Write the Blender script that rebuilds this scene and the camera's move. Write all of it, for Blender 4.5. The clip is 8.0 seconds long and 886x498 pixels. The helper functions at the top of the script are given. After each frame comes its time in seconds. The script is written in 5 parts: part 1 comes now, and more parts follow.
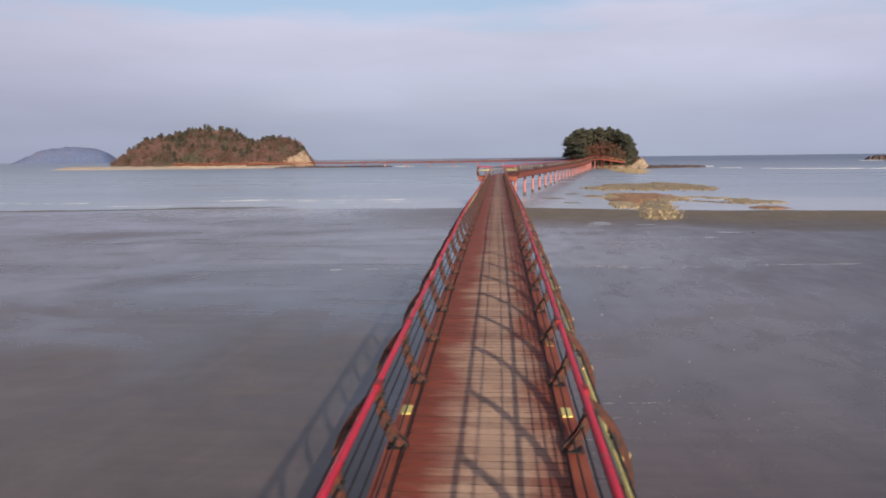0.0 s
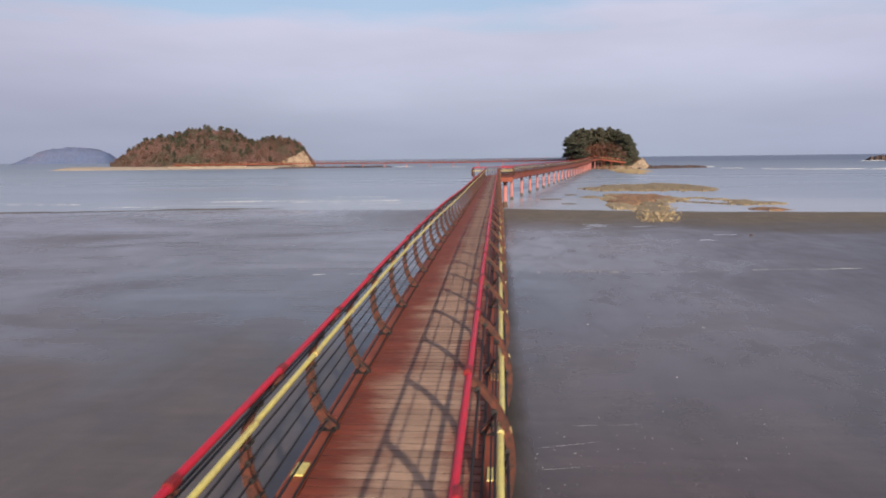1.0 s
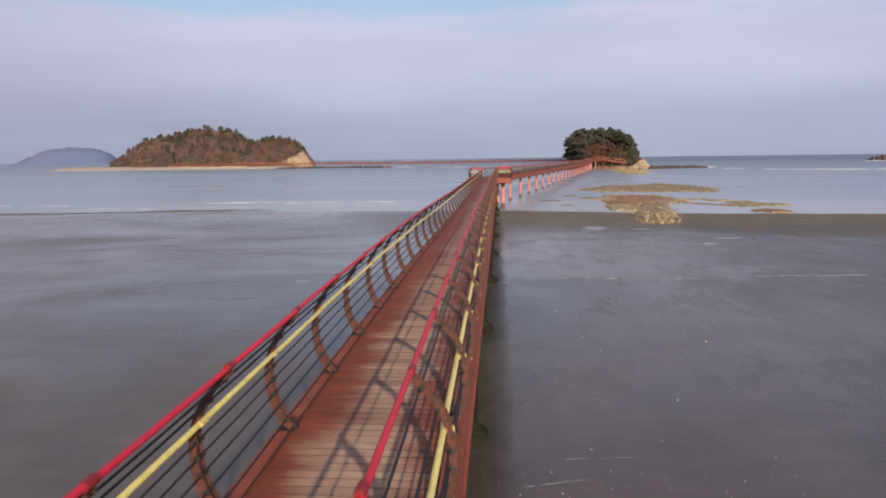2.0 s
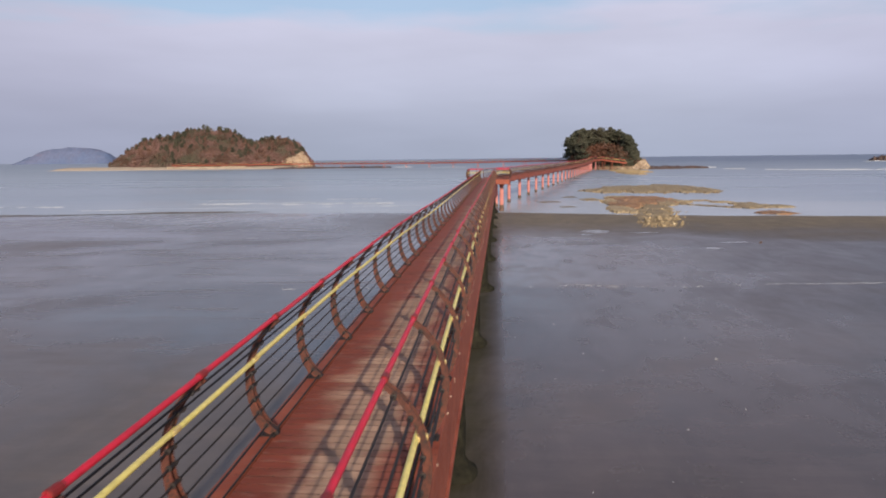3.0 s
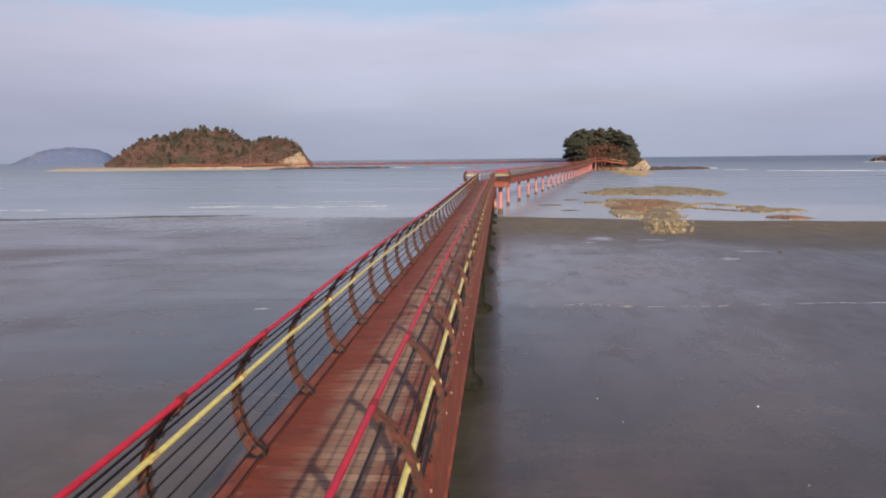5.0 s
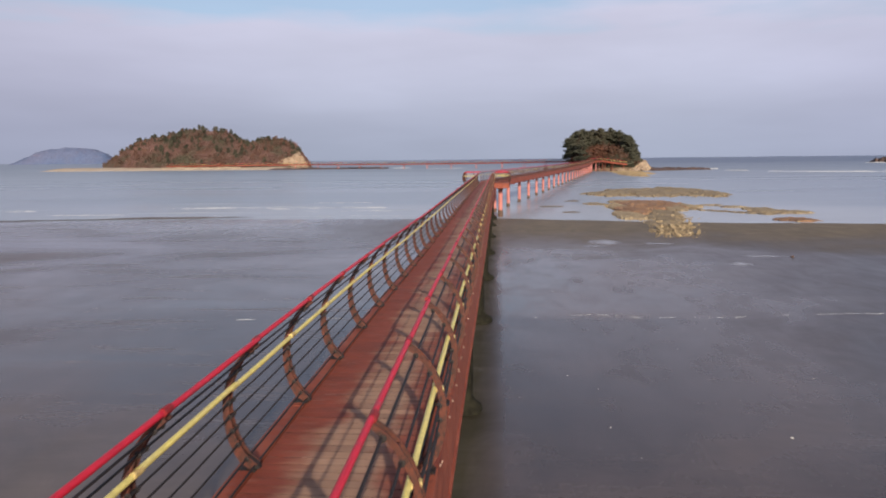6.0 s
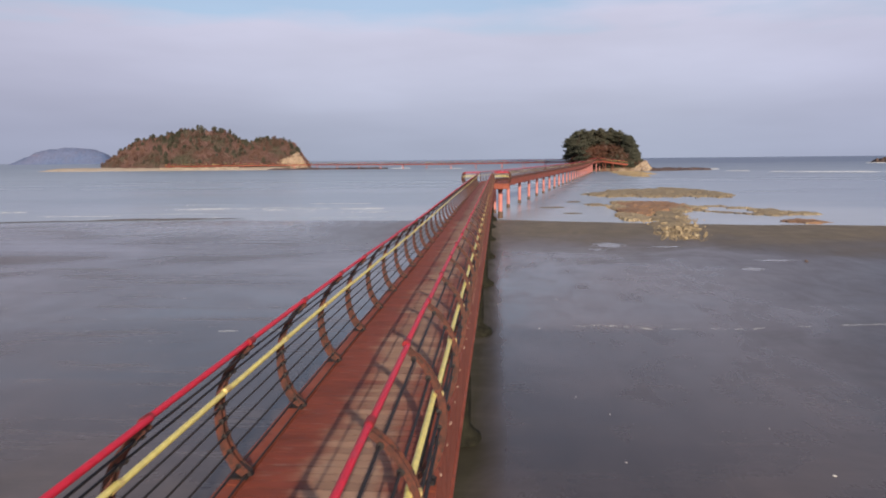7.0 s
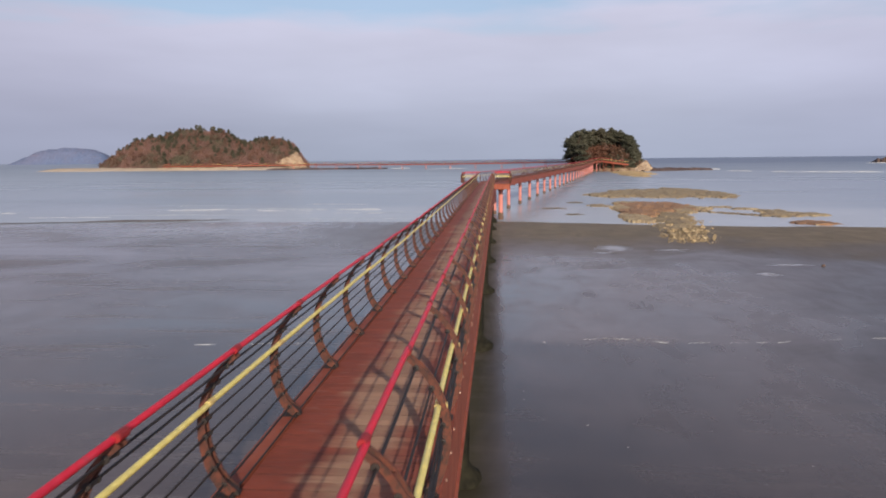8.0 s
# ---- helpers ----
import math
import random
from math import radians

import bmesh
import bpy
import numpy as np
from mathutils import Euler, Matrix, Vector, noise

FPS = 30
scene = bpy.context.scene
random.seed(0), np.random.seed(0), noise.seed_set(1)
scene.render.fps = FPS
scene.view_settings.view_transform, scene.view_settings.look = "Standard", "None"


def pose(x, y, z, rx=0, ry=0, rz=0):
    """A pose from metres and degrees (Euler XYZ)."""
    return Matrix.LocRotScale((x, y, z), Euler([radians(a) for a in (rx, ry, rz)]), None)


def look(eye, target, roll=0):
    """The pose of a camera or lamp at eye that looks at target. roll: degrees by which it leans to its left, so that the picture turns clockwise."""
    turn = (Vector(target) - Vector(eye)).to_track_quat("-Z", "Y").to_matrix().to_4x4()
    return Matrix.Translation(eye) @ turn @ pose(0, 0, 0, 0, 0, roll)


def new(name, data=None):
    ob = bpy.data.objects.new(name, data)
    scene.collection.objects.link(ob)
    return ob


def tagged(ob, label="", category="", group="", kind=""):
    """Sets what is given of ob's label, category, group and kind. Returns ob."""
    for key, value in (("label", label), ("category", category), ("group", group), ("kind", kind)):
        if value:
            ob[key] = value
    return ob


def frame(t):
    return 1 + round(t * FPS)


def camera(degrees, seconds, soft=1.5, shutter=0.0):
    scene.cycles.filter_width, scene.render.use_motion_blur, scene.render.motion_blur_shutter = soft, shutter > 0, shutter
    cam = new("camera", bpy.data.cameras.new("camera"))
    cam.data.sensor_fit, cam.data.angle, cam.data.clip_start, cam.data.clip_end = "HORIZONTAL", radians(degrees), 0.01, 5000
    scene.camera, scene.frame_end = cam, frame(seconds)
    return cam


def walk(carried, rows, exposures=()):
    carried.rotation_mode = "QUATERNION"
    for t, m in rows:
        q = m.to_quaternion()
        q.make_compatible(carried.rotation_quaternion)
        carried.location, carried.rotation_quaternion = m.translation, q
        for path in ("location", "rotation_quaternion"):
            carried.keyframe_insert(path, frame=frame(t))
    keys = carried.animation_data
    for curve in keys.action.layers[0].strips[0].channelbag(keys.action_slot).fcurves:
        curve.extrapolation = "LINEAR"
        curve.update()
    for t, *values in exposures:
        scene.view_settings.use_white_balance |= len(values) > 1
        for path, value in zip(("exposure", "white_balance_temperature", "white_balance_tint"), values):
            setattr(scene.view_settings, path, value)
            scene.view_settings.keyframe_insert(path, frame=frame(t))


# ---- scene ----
# ---------------------------------------------------------------- camera
cam = camera(66.0, 8.0, soft=1.95, shutter=0.5)
walk(cam, [
    (0.0, pose(0.142, 2.400, 6.537, 82.371, 0.650, 4.616)),
    (0.5, pose(0.600, 3.075, 6.539, 82.386, 0.654, 4.666)),
    (1.0, pose(0.944, 3.858, 6.566, 82.396, 0.659, 4.714)),
    (1.5, pose(1.205, 4.728, 6.598, 82.403, 0.664, 4.759)),
    (2.0, pose(1.396, 5.624, 6.621, 82.407, 0.666, 4.798)),
    (3.5, pose(1.635, 8.396, 6.782, 82.409, 0.649, 4.799)),
    (4.0, pose(1.650, 9.346, 6.843, 82.411, 0.641, 4.777)),
    (4.5, pose(1.639, 10.338, 6.884, 82.416, 0.632, 4.749)),
    (6.0, pose(1.560, 13.485, 6.876, 82.464, 0.580, 4.685)),
    (6.5, pose(1.538, 14.557, 6.852, 82.475, 0.572, 4.669)),
    (7.0, pose(1.526, 15.567, 6.840, 82.483, 0.566, 4.655)),
    (7.5, pose(1.520, 16.683, 6.826, 82.488, 0.563, 4.643)),
    (8.0, pose(1.458, 17.820, 6.781, 82.493, 0.561, 4.630)),
])

# ---------------------------------------------------------------- light
SUN_DIR = Vector((0.79, -2.88, 1.0)).normalized()
SUN_ELEV = math.asin(SUN_DIR.z)
SUN_AZIM = math.atan2(SUN_DIR.x, SUN_DIR.y)

sun_data = bpy.data.lights.new("sun", "SUN")
sun_data.energy, sun_data.angle, sun_data.color = 5.0, radians(0.6), (1.0, 0.86, 0.70)
sun = new("sun", sun_data)
sun.matrix_world = look((60, -120, 80), Vector((60, -120, 80)) - SUN_DIR)


def build_world():
    w = bpy.data.worlds.new("sky")
    scene.world = w
    w.use_nodes = True
    nt = w.node_tree
    nt.nodes.clear()
    n, l = nt.nodes.new, nt.links.new
    out, bg = n("ShaderNodeOutputWorld"), n("ShaderNodeBackground")
    sky = n("ShaderNodeTexSky")
    sky.sky_type, sky.sun_disc = "NISHITA", False
    sky.sun_elevation, sky.sun_rotation = SUN_ELEV, SUN_AZIM
    sky.air_density, sky.dust_density, sky.ozone_density = 1.0, 2.0, 2.0
    tc, sep = n("ShaderNodeTexCoord"), n("ShaderNodeSeparateXYZ")
    l(tc.outputs["Generated"], sep.inputs[0])
    zz = n("ShaderNodeMath")
    zz.operation, zz.inputs[1].default_value = "MAXIMUM", 0.0
    l(sep.outputs["Z"], zz.inputs[0])
    mp = n("ShaderNodeMapping")
    mp.inputs["Location"].default_value, mp.inputs["Scale"].default_value = (0.35, 0.2, 0.1), (1.5, 1.5, 7.5)
    l(tc.outputs["Generated"], mp.inputs[0])
    nz = n("ShaderNodeTexNoise")
    nz.inputs["Scale"].default_value, nz.inputs["Detail"].default_value = 1.5, 5.0
    nz.inputs["Roughness"].default_value = 0.5
    l(mp.outputs[0], nz.inputs["Vector"])
    # blue gaps in the cloud, none close over the horizon
    lift = n("ShaderNodeValToRGB")
    q = lift.color_ramp.elements
    q[0].position, q[0].color = 0.13, (0.70, 0.70, 0.70, 1)
    q[1].position, q[1].color = 0.215, (0.37, 0.37, 0.37, 1)
    lift.color_ramp.elements.new(0.29).color = (0.51, 0.51, 0.51, 1)
    l(zz.outputs[0], lift.inputs[0])
    cover = n("ShaderNodeMath")
    cover.operation, cover.inputs[1].default_value = "SUBTRACT", 0.5
    l(lift.outputs[0], cover.inputs[0])
    gap = n("ShaderNodeMath")
    gap.operation = "ADD"
    # clear sky higher up to one side
    clearer = n("ShaderNodeMapRange")
    for key, value in (("From Min", 0.36), ("From Max", 0.50), ("To Min", 0.0), ("To Max", 1.0)):
        clearer.inputs[key].default_value = value
    l(sep.outputs["X"], clearer.inputs["Value"])
    higher = n("ShaderNodeMapRange")
    for key, value in (("From Min", 0.17), ("From Max", 0.24), ("To Min", 0.0), ("To Max", -0.14)):
        higher.inputs[key].default_value = value
    l(zz.outputs[0], higher.inputs["Value"])
    corner = n("ShaderNodeMath")
    corner.operation = "MULTIPLY_ADD"
    l(clearer.outputs[0], corner.inputs[0])
    l(higher.outputs[0], corner.inputs[1])
    l(nz.outputs["Fac"], corner.inputs[2])
    l(corner.outputs[0], gap.inputs[0])
    l(cover.outputs[0], gap.inputs[1])
    ramp = n("ShaderNodeValToRGB")
    e = ramp.color_ramp.elements
    e[0].position, e[0].color = 0.36, (0.30, 0.30, 0.30, 1)
    e[1].position, e[1].color = 0.53, (1, 1, 1, 1)
    l(gap.outputs[0], ramp.inputs[0])
    # cloud colour: a grey-lilac haze low down, whiter higher
    cz = n("ShaderNodeValToRGB")
    c = cz.color_ramp.elements
    c[0].position, c[0].color = 0.0, (3.78, 4.08, 5.45, 1)
    c[1].position, c[1].color = 0.22, (6.5, 6.45, 8.1, 1)
    for p_, col_ in ((0.045, (4.18, 4.42, 5.88, 1)), (0.11, (5.38, 5.50, 7.15, 1)), (0.34, (5.4, 5.35, 6.8, 1)), (0.62, (2.65, 2.75, 3.60, 1))):
        cz.color_ramp.elements.new(p_).color = col_
    l(zz.outputs[0], cz.inputs[0])
    nz2 = n("ShaderNodeTexNoise")
    nz2.inputs["Scale"].default_value, nz2.inputs["Detail"].default_value = 2.0, 4.0
    l(mp.outputs[0], nz2.inputs["Vector"])
    r2 = n("ShaderNodeMapRange")
    r2.inputs["From Min"].default_value, r2.inputs["From Max"].default_value = 0.3, 0.7
    r2.inputs["To Min"].default_value, r2.inputs["To Max"].default_value = 0.93, 1.06
    l(nz2.outputs["Fac"], r2.inputs["Value"])
    mul = n("ShaderNodeVectorMath")
    mul.operation = "SCALE"
    # the cloud is thinner and greyer towards one side
    west = n("ShaderNodeMapRange")
    for key, value in (("From Min", -0.65), ("From Max", -0.15), ("To Min", 0.86), ("To Max", 1.0)):
        west.inputs[key].default_value = value
    l(sep.outputs["X"], west.inputs["Value"])
    both = n("ShaderNodeMath")
    both.operation = "MULTIPLY"
    l(r2.outputs[0], both.inputs[0])
    l(west.outputs[0], both.inputs[1])
    # and less lilac over the middle of the bay
    east = n("ShaderNodeValToRGB")
    el = east.color_ramp.elements
    el[0].position, el[0].color = 0.24, (0, 0, 0, 1)
    el[1].position, el[1].color = 0.36, (1, 1, 1, 1)
    for p_, v_ in ((0.62, 1.0), (0.72, 0.25)):
        el.new(p_).color = (v_, v_, v_, 1)
    half = n("ShaderNodeMapRange")
    for key, value in (("From Min", -1.0), ("From Max", 1.0), ("To Min", 0.0), ("To Max", 1.0)):
        half.inputs[key].default_value = value
    l(sep.outputs["X"], half.inputs["Value"])
    l(half.outputs[0], east.inputs[0])
    low = n("ShaderNodeMapRange")
    for key, value in (("From Min", 0.08), ("From Max", 0.24), ("To Min", 1.0), ("To Max", 0.0)):
        low.inputs[key].default_value = value
    l(zz.outputs[0], low.inputs["Value"])
    grey = n("ShaderNodeMath")
    grey.operation = "MULTIPLY"
    l(east.outputs[0], grey.inputs[0])
    l(low.outputs[0], grey.inputs[1])
    cast = n("ShaderNodeMix")
    cast.data_type = "RGBA"
    cast.inputs["A"].default_value, cast.inputs["B"].default_value = (1, 1, 1, 1), (1.0, 1.022, 0.99, 1)
    l(grey.outputs[0], cast.inputs["Factor"])
    tint = n("ShaderNodeVectorMath")
    tint.operation = "MULTIPLY"
    l(cz.outputs[0], tint.inputs[0])
    l(cast.outputs["Result"], tint.inputs[1])
    l(tint.outputs[0], mul.inputs[0])
    l(both.outputs[0], mul.inputs["Scale"])
    mix = n("ShaderNodeMix")
    mix.data_type = "RGBA"
    l(ramp.outputs[0], mix.inputs["Factor"])
    clear = n("ShaderNodeVectorMath")
    clear.operation, clear.inputs["Scale"].default_value = "SCALE", 1.35
    l(sky.outputs[0], clear.inputs[0])
    l(clear.outputs[0], mix.inputs["A"])
    l(mul.outputs[0], mix.inputs["B"])
    l(mix.outputs["Result"], bg.inputs["Color"])
    bg.inputs["Strength"].default_value = 0.10
    l(bg.outputs[0], out.inputs[0])


build_world()


# ---------------------------------------------------------------- materials
def nodes_of(name):
    m = bpy.data.materials.new(name)
    m.use_nodes = True
    nt = m.node_tree
    return m, nt, nt.nodes["Principled BSDF"]


def noise_node(nt, vec, scale, detail=5.0, rough=0.55, distortion=0.0):
    t = nt.nodes.new("ShaderNodeTexNoise")
    t.inputs["Scale"].default_value, t.inputs["Detail"].default_value = scale, detail
    t.inputs["Roughness"].default_value, t.inputs["Distortion"].default_value = rough, distortion
    nt.links.new(vec, t.inputs["Vector"])
    return t.outputs["Fac"]


def coords(nt, stretch=(1, 1, 1), world=True, turn=0.0):
    if world:
        src = nt.nodes.new("ShaderNodeNewGeometry").outputs["Position"]
    else:
        src = nt.nodes.new("ShaderNodeTexCoord").outputs["Object"]
    mp = nt.nodes.new("ShaderNodeMapping")
    mp.inputs["Scale"].default_value = stretch
    mp.inputs["Rotation"].default_value = (0, 0, turn)
    nt.links.new(src, mp.inputs[0])
    return mp.outputs[0]


def ramp_node(nt, fac, stops):
    r = nt.nodes.new("ShaderNodeValToRGB")
    els = r.color_ramp.elements
    for i, (p, c) in enumerate(stops):
        e = els[i] if i < 2 else els.new(p)
        e.position, e.color = p, (*c, 1) if len(c) == 3 else c
    nt.links.new(fac, r.inputs[0])
    return r.outputs[0]


def remap(nt, fac, a, b, c, d):
    r = nt.nodes.new("ShaderNodeMapRange")
    for k, v in (("From Min", a), ("From Max", b), ("To Min", c), ("To Max", d)):
        r.inputs[k].default_value = v
    nt.links.new(fac, r.inputs["Value"])
    return r.outputs[0]


def math_node(nt, op, a, b):
    m = nt.nodes.new("ShaderNodeMath")
    m.operation = op
    for k, v in enumerate((a, b)):
        if isinstance(v, (int, float)):
            m.inputs[k].default_value = v
        else:
            nt.links.new(v, m.inputs[k])
    return m.outputs[0]


def mix_col(nt, fac, a, b, blend="MIX"):
    m = nt.nodes.new("ShaderNodeMix")
    m.data_type, m.blend_type = "RGBA", blend
    for key, v in (("Factor", fac), ("A", a), ("B", b)):
        if isinstance(v, (int, float)):
            m.inputs[key].default_value = v
        elif isinstance(v, tuple):
            m.inputs[key].default_value = (*v, 1)
        else:
            nt.links.new(v, m.inputs[key])
    return m.outputs["Result"]


def bump_to(nt, bsdf, height, strength=0.3, dist=0.01):
    b = nt.nodes.new("ShaderNodeBump")
    b.inputs["Strength"].default_value, b.inputs["Distance"].default_value = strength, dist
    nt.links.new(height, b.inputs["Height"])
    nt.links.new(b.outputs[0], bsdf.inputs["Normal"])


def surf(name, c1, c2, scale, c3=None, rough=(0.5, 0.8), metal=0.0, fine=8.0, bump=0.25, dist=0.01, stretch=(1, 1, 1),
         per_object=0.0, per_island=0.0, worn=0.0, lo=0.35, hi=0.65):
    """Two colours in blotches, a third in worn spots, finer grain over both, and relief."""
    m, nt, b = nodes_of(name)
    v = coords(nt, stretch)
    big = noise_node(nt, v, scale)
    col = ramp_node(nt, big, [(lo, c1), (hi, c2)])
    small = noise_node(nt, v, scale * fine, 6.0, 0.65)
    if c3:
        spots = ramp_node(nt, noise_node(nt, v, scale * 3.1, 6.0, 0.7), [(0.58 - worn, (0, 0, 0)), (0.70 - worn, (1, 1, 1))])
        col = mix_col(nt, spots, col, c3)
    grain = remap(nt, small, 0.25, 0.75, 0.72, 1.25)
    col = mix_col(nt, 1.0, col, grain, "MULTIPLY")
    if per_object:
        oi = nt.nodes.new("ShaderNodeObjectInfo").outputs["Random"]
        col = mix_col(nt, 1.0, col, remap(nt, oi, 0, 1, 1 - per_object, 1 + per_object), "MULTIPLY")
    if per_island:
        gi = nt.nodes.new("ShaderNodeNewGeometry").outputs["Random Per Island"]
        col = mix_col(nt, 1.0, col, remap(nt, gi, 0, 1, 1 - per_island, 1 + per_island), "MULTIPLY")
    nt.links.new(col, b.inputs["Base Color"])
    nt.links.new(remap(nt, small, 0.3, 0.7, *rough), b.inputs["Roughness"])
    b.inputs["Metallic"].default_value = metal
    bump_to(nt, b, small, bump, dist)
    return m


STEEL = surf("rusty_painted_steel", (0.310, 0.078, 0.040), (0.215, 0.042, 0.020), 2.2, c3=(0.100, 0.028, 0.016), rough=(0.5, 0.85), dist=0.004)
STEEL_POST = surf("rusty_post_steel", (0.135, 0.035, 0.018), (0.064, 0.020, 0.013), 9.0, c3=(0.030, 0.015, 0.012), rough=(0.55, 0.85), dist=0.004, worn=0.09)
DARK = surf("dark_weathered_iron", (0.012, 0.010, 0.010), (0.022, 0.014, 0.012), 6.0, rough=(0.5, 0.8), dist=0.003)
COLLAR = surf("rusted_red_collar", (0.30, 0.010, 0.016), (0.20, 0.016, 0.014), 6.0, c3=(0.10, 0.024, 0.016), rough=(0.45, 0.7), dist=0.002)
RED = surf("faded_red_paint", (0.64, 0.014, 0.040), (0.54, 0.016, 0.045), 1.7, c3=(0.46, 0.05, 0.075), rough=(0.42, 0.62), dist=0.002, bump=0.15)
YELLOW = surf("faded_yellow_paint", (0.80, 0.68, 0.19), (0.72, 0.61, 0.22), 2.1, c3=(0.64, 0.55, 0.27), rough=(0.32, 0.55), dist=0.002, bump=0.15)
FADED = surf("rust_stained_plate", (0.42, 0.24, 0.09), (0.28, 0.12, 0.06), 9.0, rough=(0.5, 0.8), dist=0.002)
BRACKET = surf("rust_specked_yellow_collar", (0.74, 0.60, 0.24), (0.50, 0.34, 0.13), 14.0, c3=(0.13, 0.05, 0.03), rough=(0.35, 0.6), dist=0.002)
ZINC = surf("pale_zinc_bolt", (0.40, 0.27, 0.21), (0.24, 0.12, 0.09), 14.0, rough=(0.4, 0.6), dist=0.002)
SALMON = surf("salmon_painted_pile", (0.56, 0.205, 0.175), (0.48, 0.175, 0.150), 0.9, c3=(0.36, 0.13, 0.10), rough=(0.5, 0.8), dist=0.006)
BARNACLE = surf("barnacle_crust", (0.030, 0.028, 0.018), (0.013, 0.012, 0.009), 5.0, rough=(0.85, 1.0), bump=0.9, dist=0.03)
BARNACLE.node_tree.nodes["Principled BSDF"].inputs["Specular IOR Level"].default_value = 0.12
CRUST = surf("brown_tide_crust", (0.150, 0.085, 0.058), (0.085, 0.055, 0.040), 4.0, rough=(0.7, 0.95), bump=0.8, dist=0.03)
ROCK_TAN = surf("oyster_covered_rock", (0.335, 0.262, 0.155), (0.215, 0.160, 0.098), 0.55, c3=(0.47, 0.405, 0.285), rough=(0.7, 0.95), bump=0.9, dist=0.12, fine=6.0, per_island=0.15, per_object=0.25)
REEF_MAT = surf("brown_oyster_reef", (0.32, 0.180, 0.095), (0.20, 0.112, 0.062), 0.35, c3=(0.36, 0.285, 0.165), rough=(0.6, 0.9), bump=0.9, dist=0.10, fine=6.0)
SPIT = surf("yellow_sand_spit", (0.52, 0.37, 0.17), (0.42, 0.29, 0.14), 0.10, c3=(0.34, 0.26, 0.15), rough=(0.8, 0.95), dist=0.1)
ROCK_DARK = surf("dark_wet_rock", (0.062, 0.040, 0.034), (0.115, 0.072, 0.056), 0.3, rough=(0.5, 0.9), bump=0.8, dist=0.2)
CLIFF = surf("pale_cliff_rock", (0.45, 0.345, 0.24), (0.32, 0.23, 0.16), 0.16, c3=(0.20, 0.13, 0.09), rough=(0.8, 0.95), bump=0.8, dist=0.5, worn=0.05)
BEACH = surf("pale_beach_sand", (0.50, 0.41, 0.31), (0.40, 0.32, 0.24), 0.12, rough=(0.8, 0.95), dist=0.05)
SOIL = surf("dry_hill_soil", (0.22, 0.125, 0.085), (0.17, 0.115, 0.072), 0.08, c3=(0.14, 0.12, 0.06), rough=(0.85, 1.0), bump=0.8, dist=0.6)
FOAM = surf("sea_foam", (0.68, 0.70, 0.71), (0.48, 0.50, 0.53), 1.5, rough=(0.6, 0.9), bump=0.6, dist=0.03)
SHELL = surf("white_shell", (0.78, 0.76, 0.72), (0.60, 0.57, 0.52), 20.0, rough=(0.3, 0.6), dist=0.002)
TRUNK = surf("pine_bark", (0.10, 0.062, 0.042), (0.062, 0.040, 0.030), 1.2, rough=(0.85, 1.0), dist=0.03)
# the blue of the distance haze is put into this hill's colour
FAR = surf("far_hill_in_haze", (0.095, 0.135, 0.240), (0.125, 0.145, 0.235), 0.012, c3=(0.18, 0.155, 0.22), rough=(0.9, 1.0), bump=0.3, dist=1.5)


def leaf_material(name, stops):
    m, nt, b = nodes_of(name)
    gi = nt.nodes.new("ShaderNodeNewGeometry")
    v = coords(nt)
    patch = noise_node(nt, v, 0.045, 3.0)
    f = math_node(nt, "ADD", math_node(nt, "MULTIPLY", gi.outputs["Random Per Island"], 0.30),
                  remap(nt, patch, 0.32, 0.68, 0.0, 0.70))
    col = ramp_node(nt, f, stops)
    nt.links.new(col, b.inputs["Base Color"])
    b.inputs["Roughness"].default_value = 0.7
    b.inputs["Specular IOR Level"].default_value = 0.2
    tr, mx = nt.nodes.new("ShaderNodeBsdfTranslucent"), nt.nodes.new("ShaderNodeMixShader")
    mx.inputs[0].default_value = 0.12
    nt.links.new(col, tr.inputs["Color"])
    nt.links.new(b.outputs[0], mx.inputs[1])
    nt.links.new(tr.outputs[0], mx.inputs[2])
    nt.links.new(mx.outputs[0], nt.nodes["Material Output"].inputs[0])
    return m


NEEDLES = leaf_material("pine_needles", [(0.0, (0.068, 0.073, 0.051)), (0.55, (0.098, 0.098, 0.070)), (1.0, (0.155, 0.130, 0.088))])
BRUSH = leaf_material("autumn_brush", [(0.0, (0.105, 0.115, 0.075)), (0.32, (0.150, 0.125, 0.095)), (0.55, (0.205, 0.125, 0.108)), (0.8, (0.255, 0.145, 0.130)), (1.0, (0.30, 0.205, 0.170))])
SCRUB = leaf_material("russet_scrub", [(0.0, (0.065, 0.046, 0.030)), (0.4, (0.120, 0.058, 0.038)), (0.75, (0.185, 0.078, 0.050)), (1.0, (0.24, 0.115, 0.072))])
OAK = leaf_material("russet_oak_leaves", [(0.0, (0.120, 0.105, 0.075)), (0.5, (0.200, 0.115, 0.090)), (1.0, (0.29, 0.165, 0.125))])


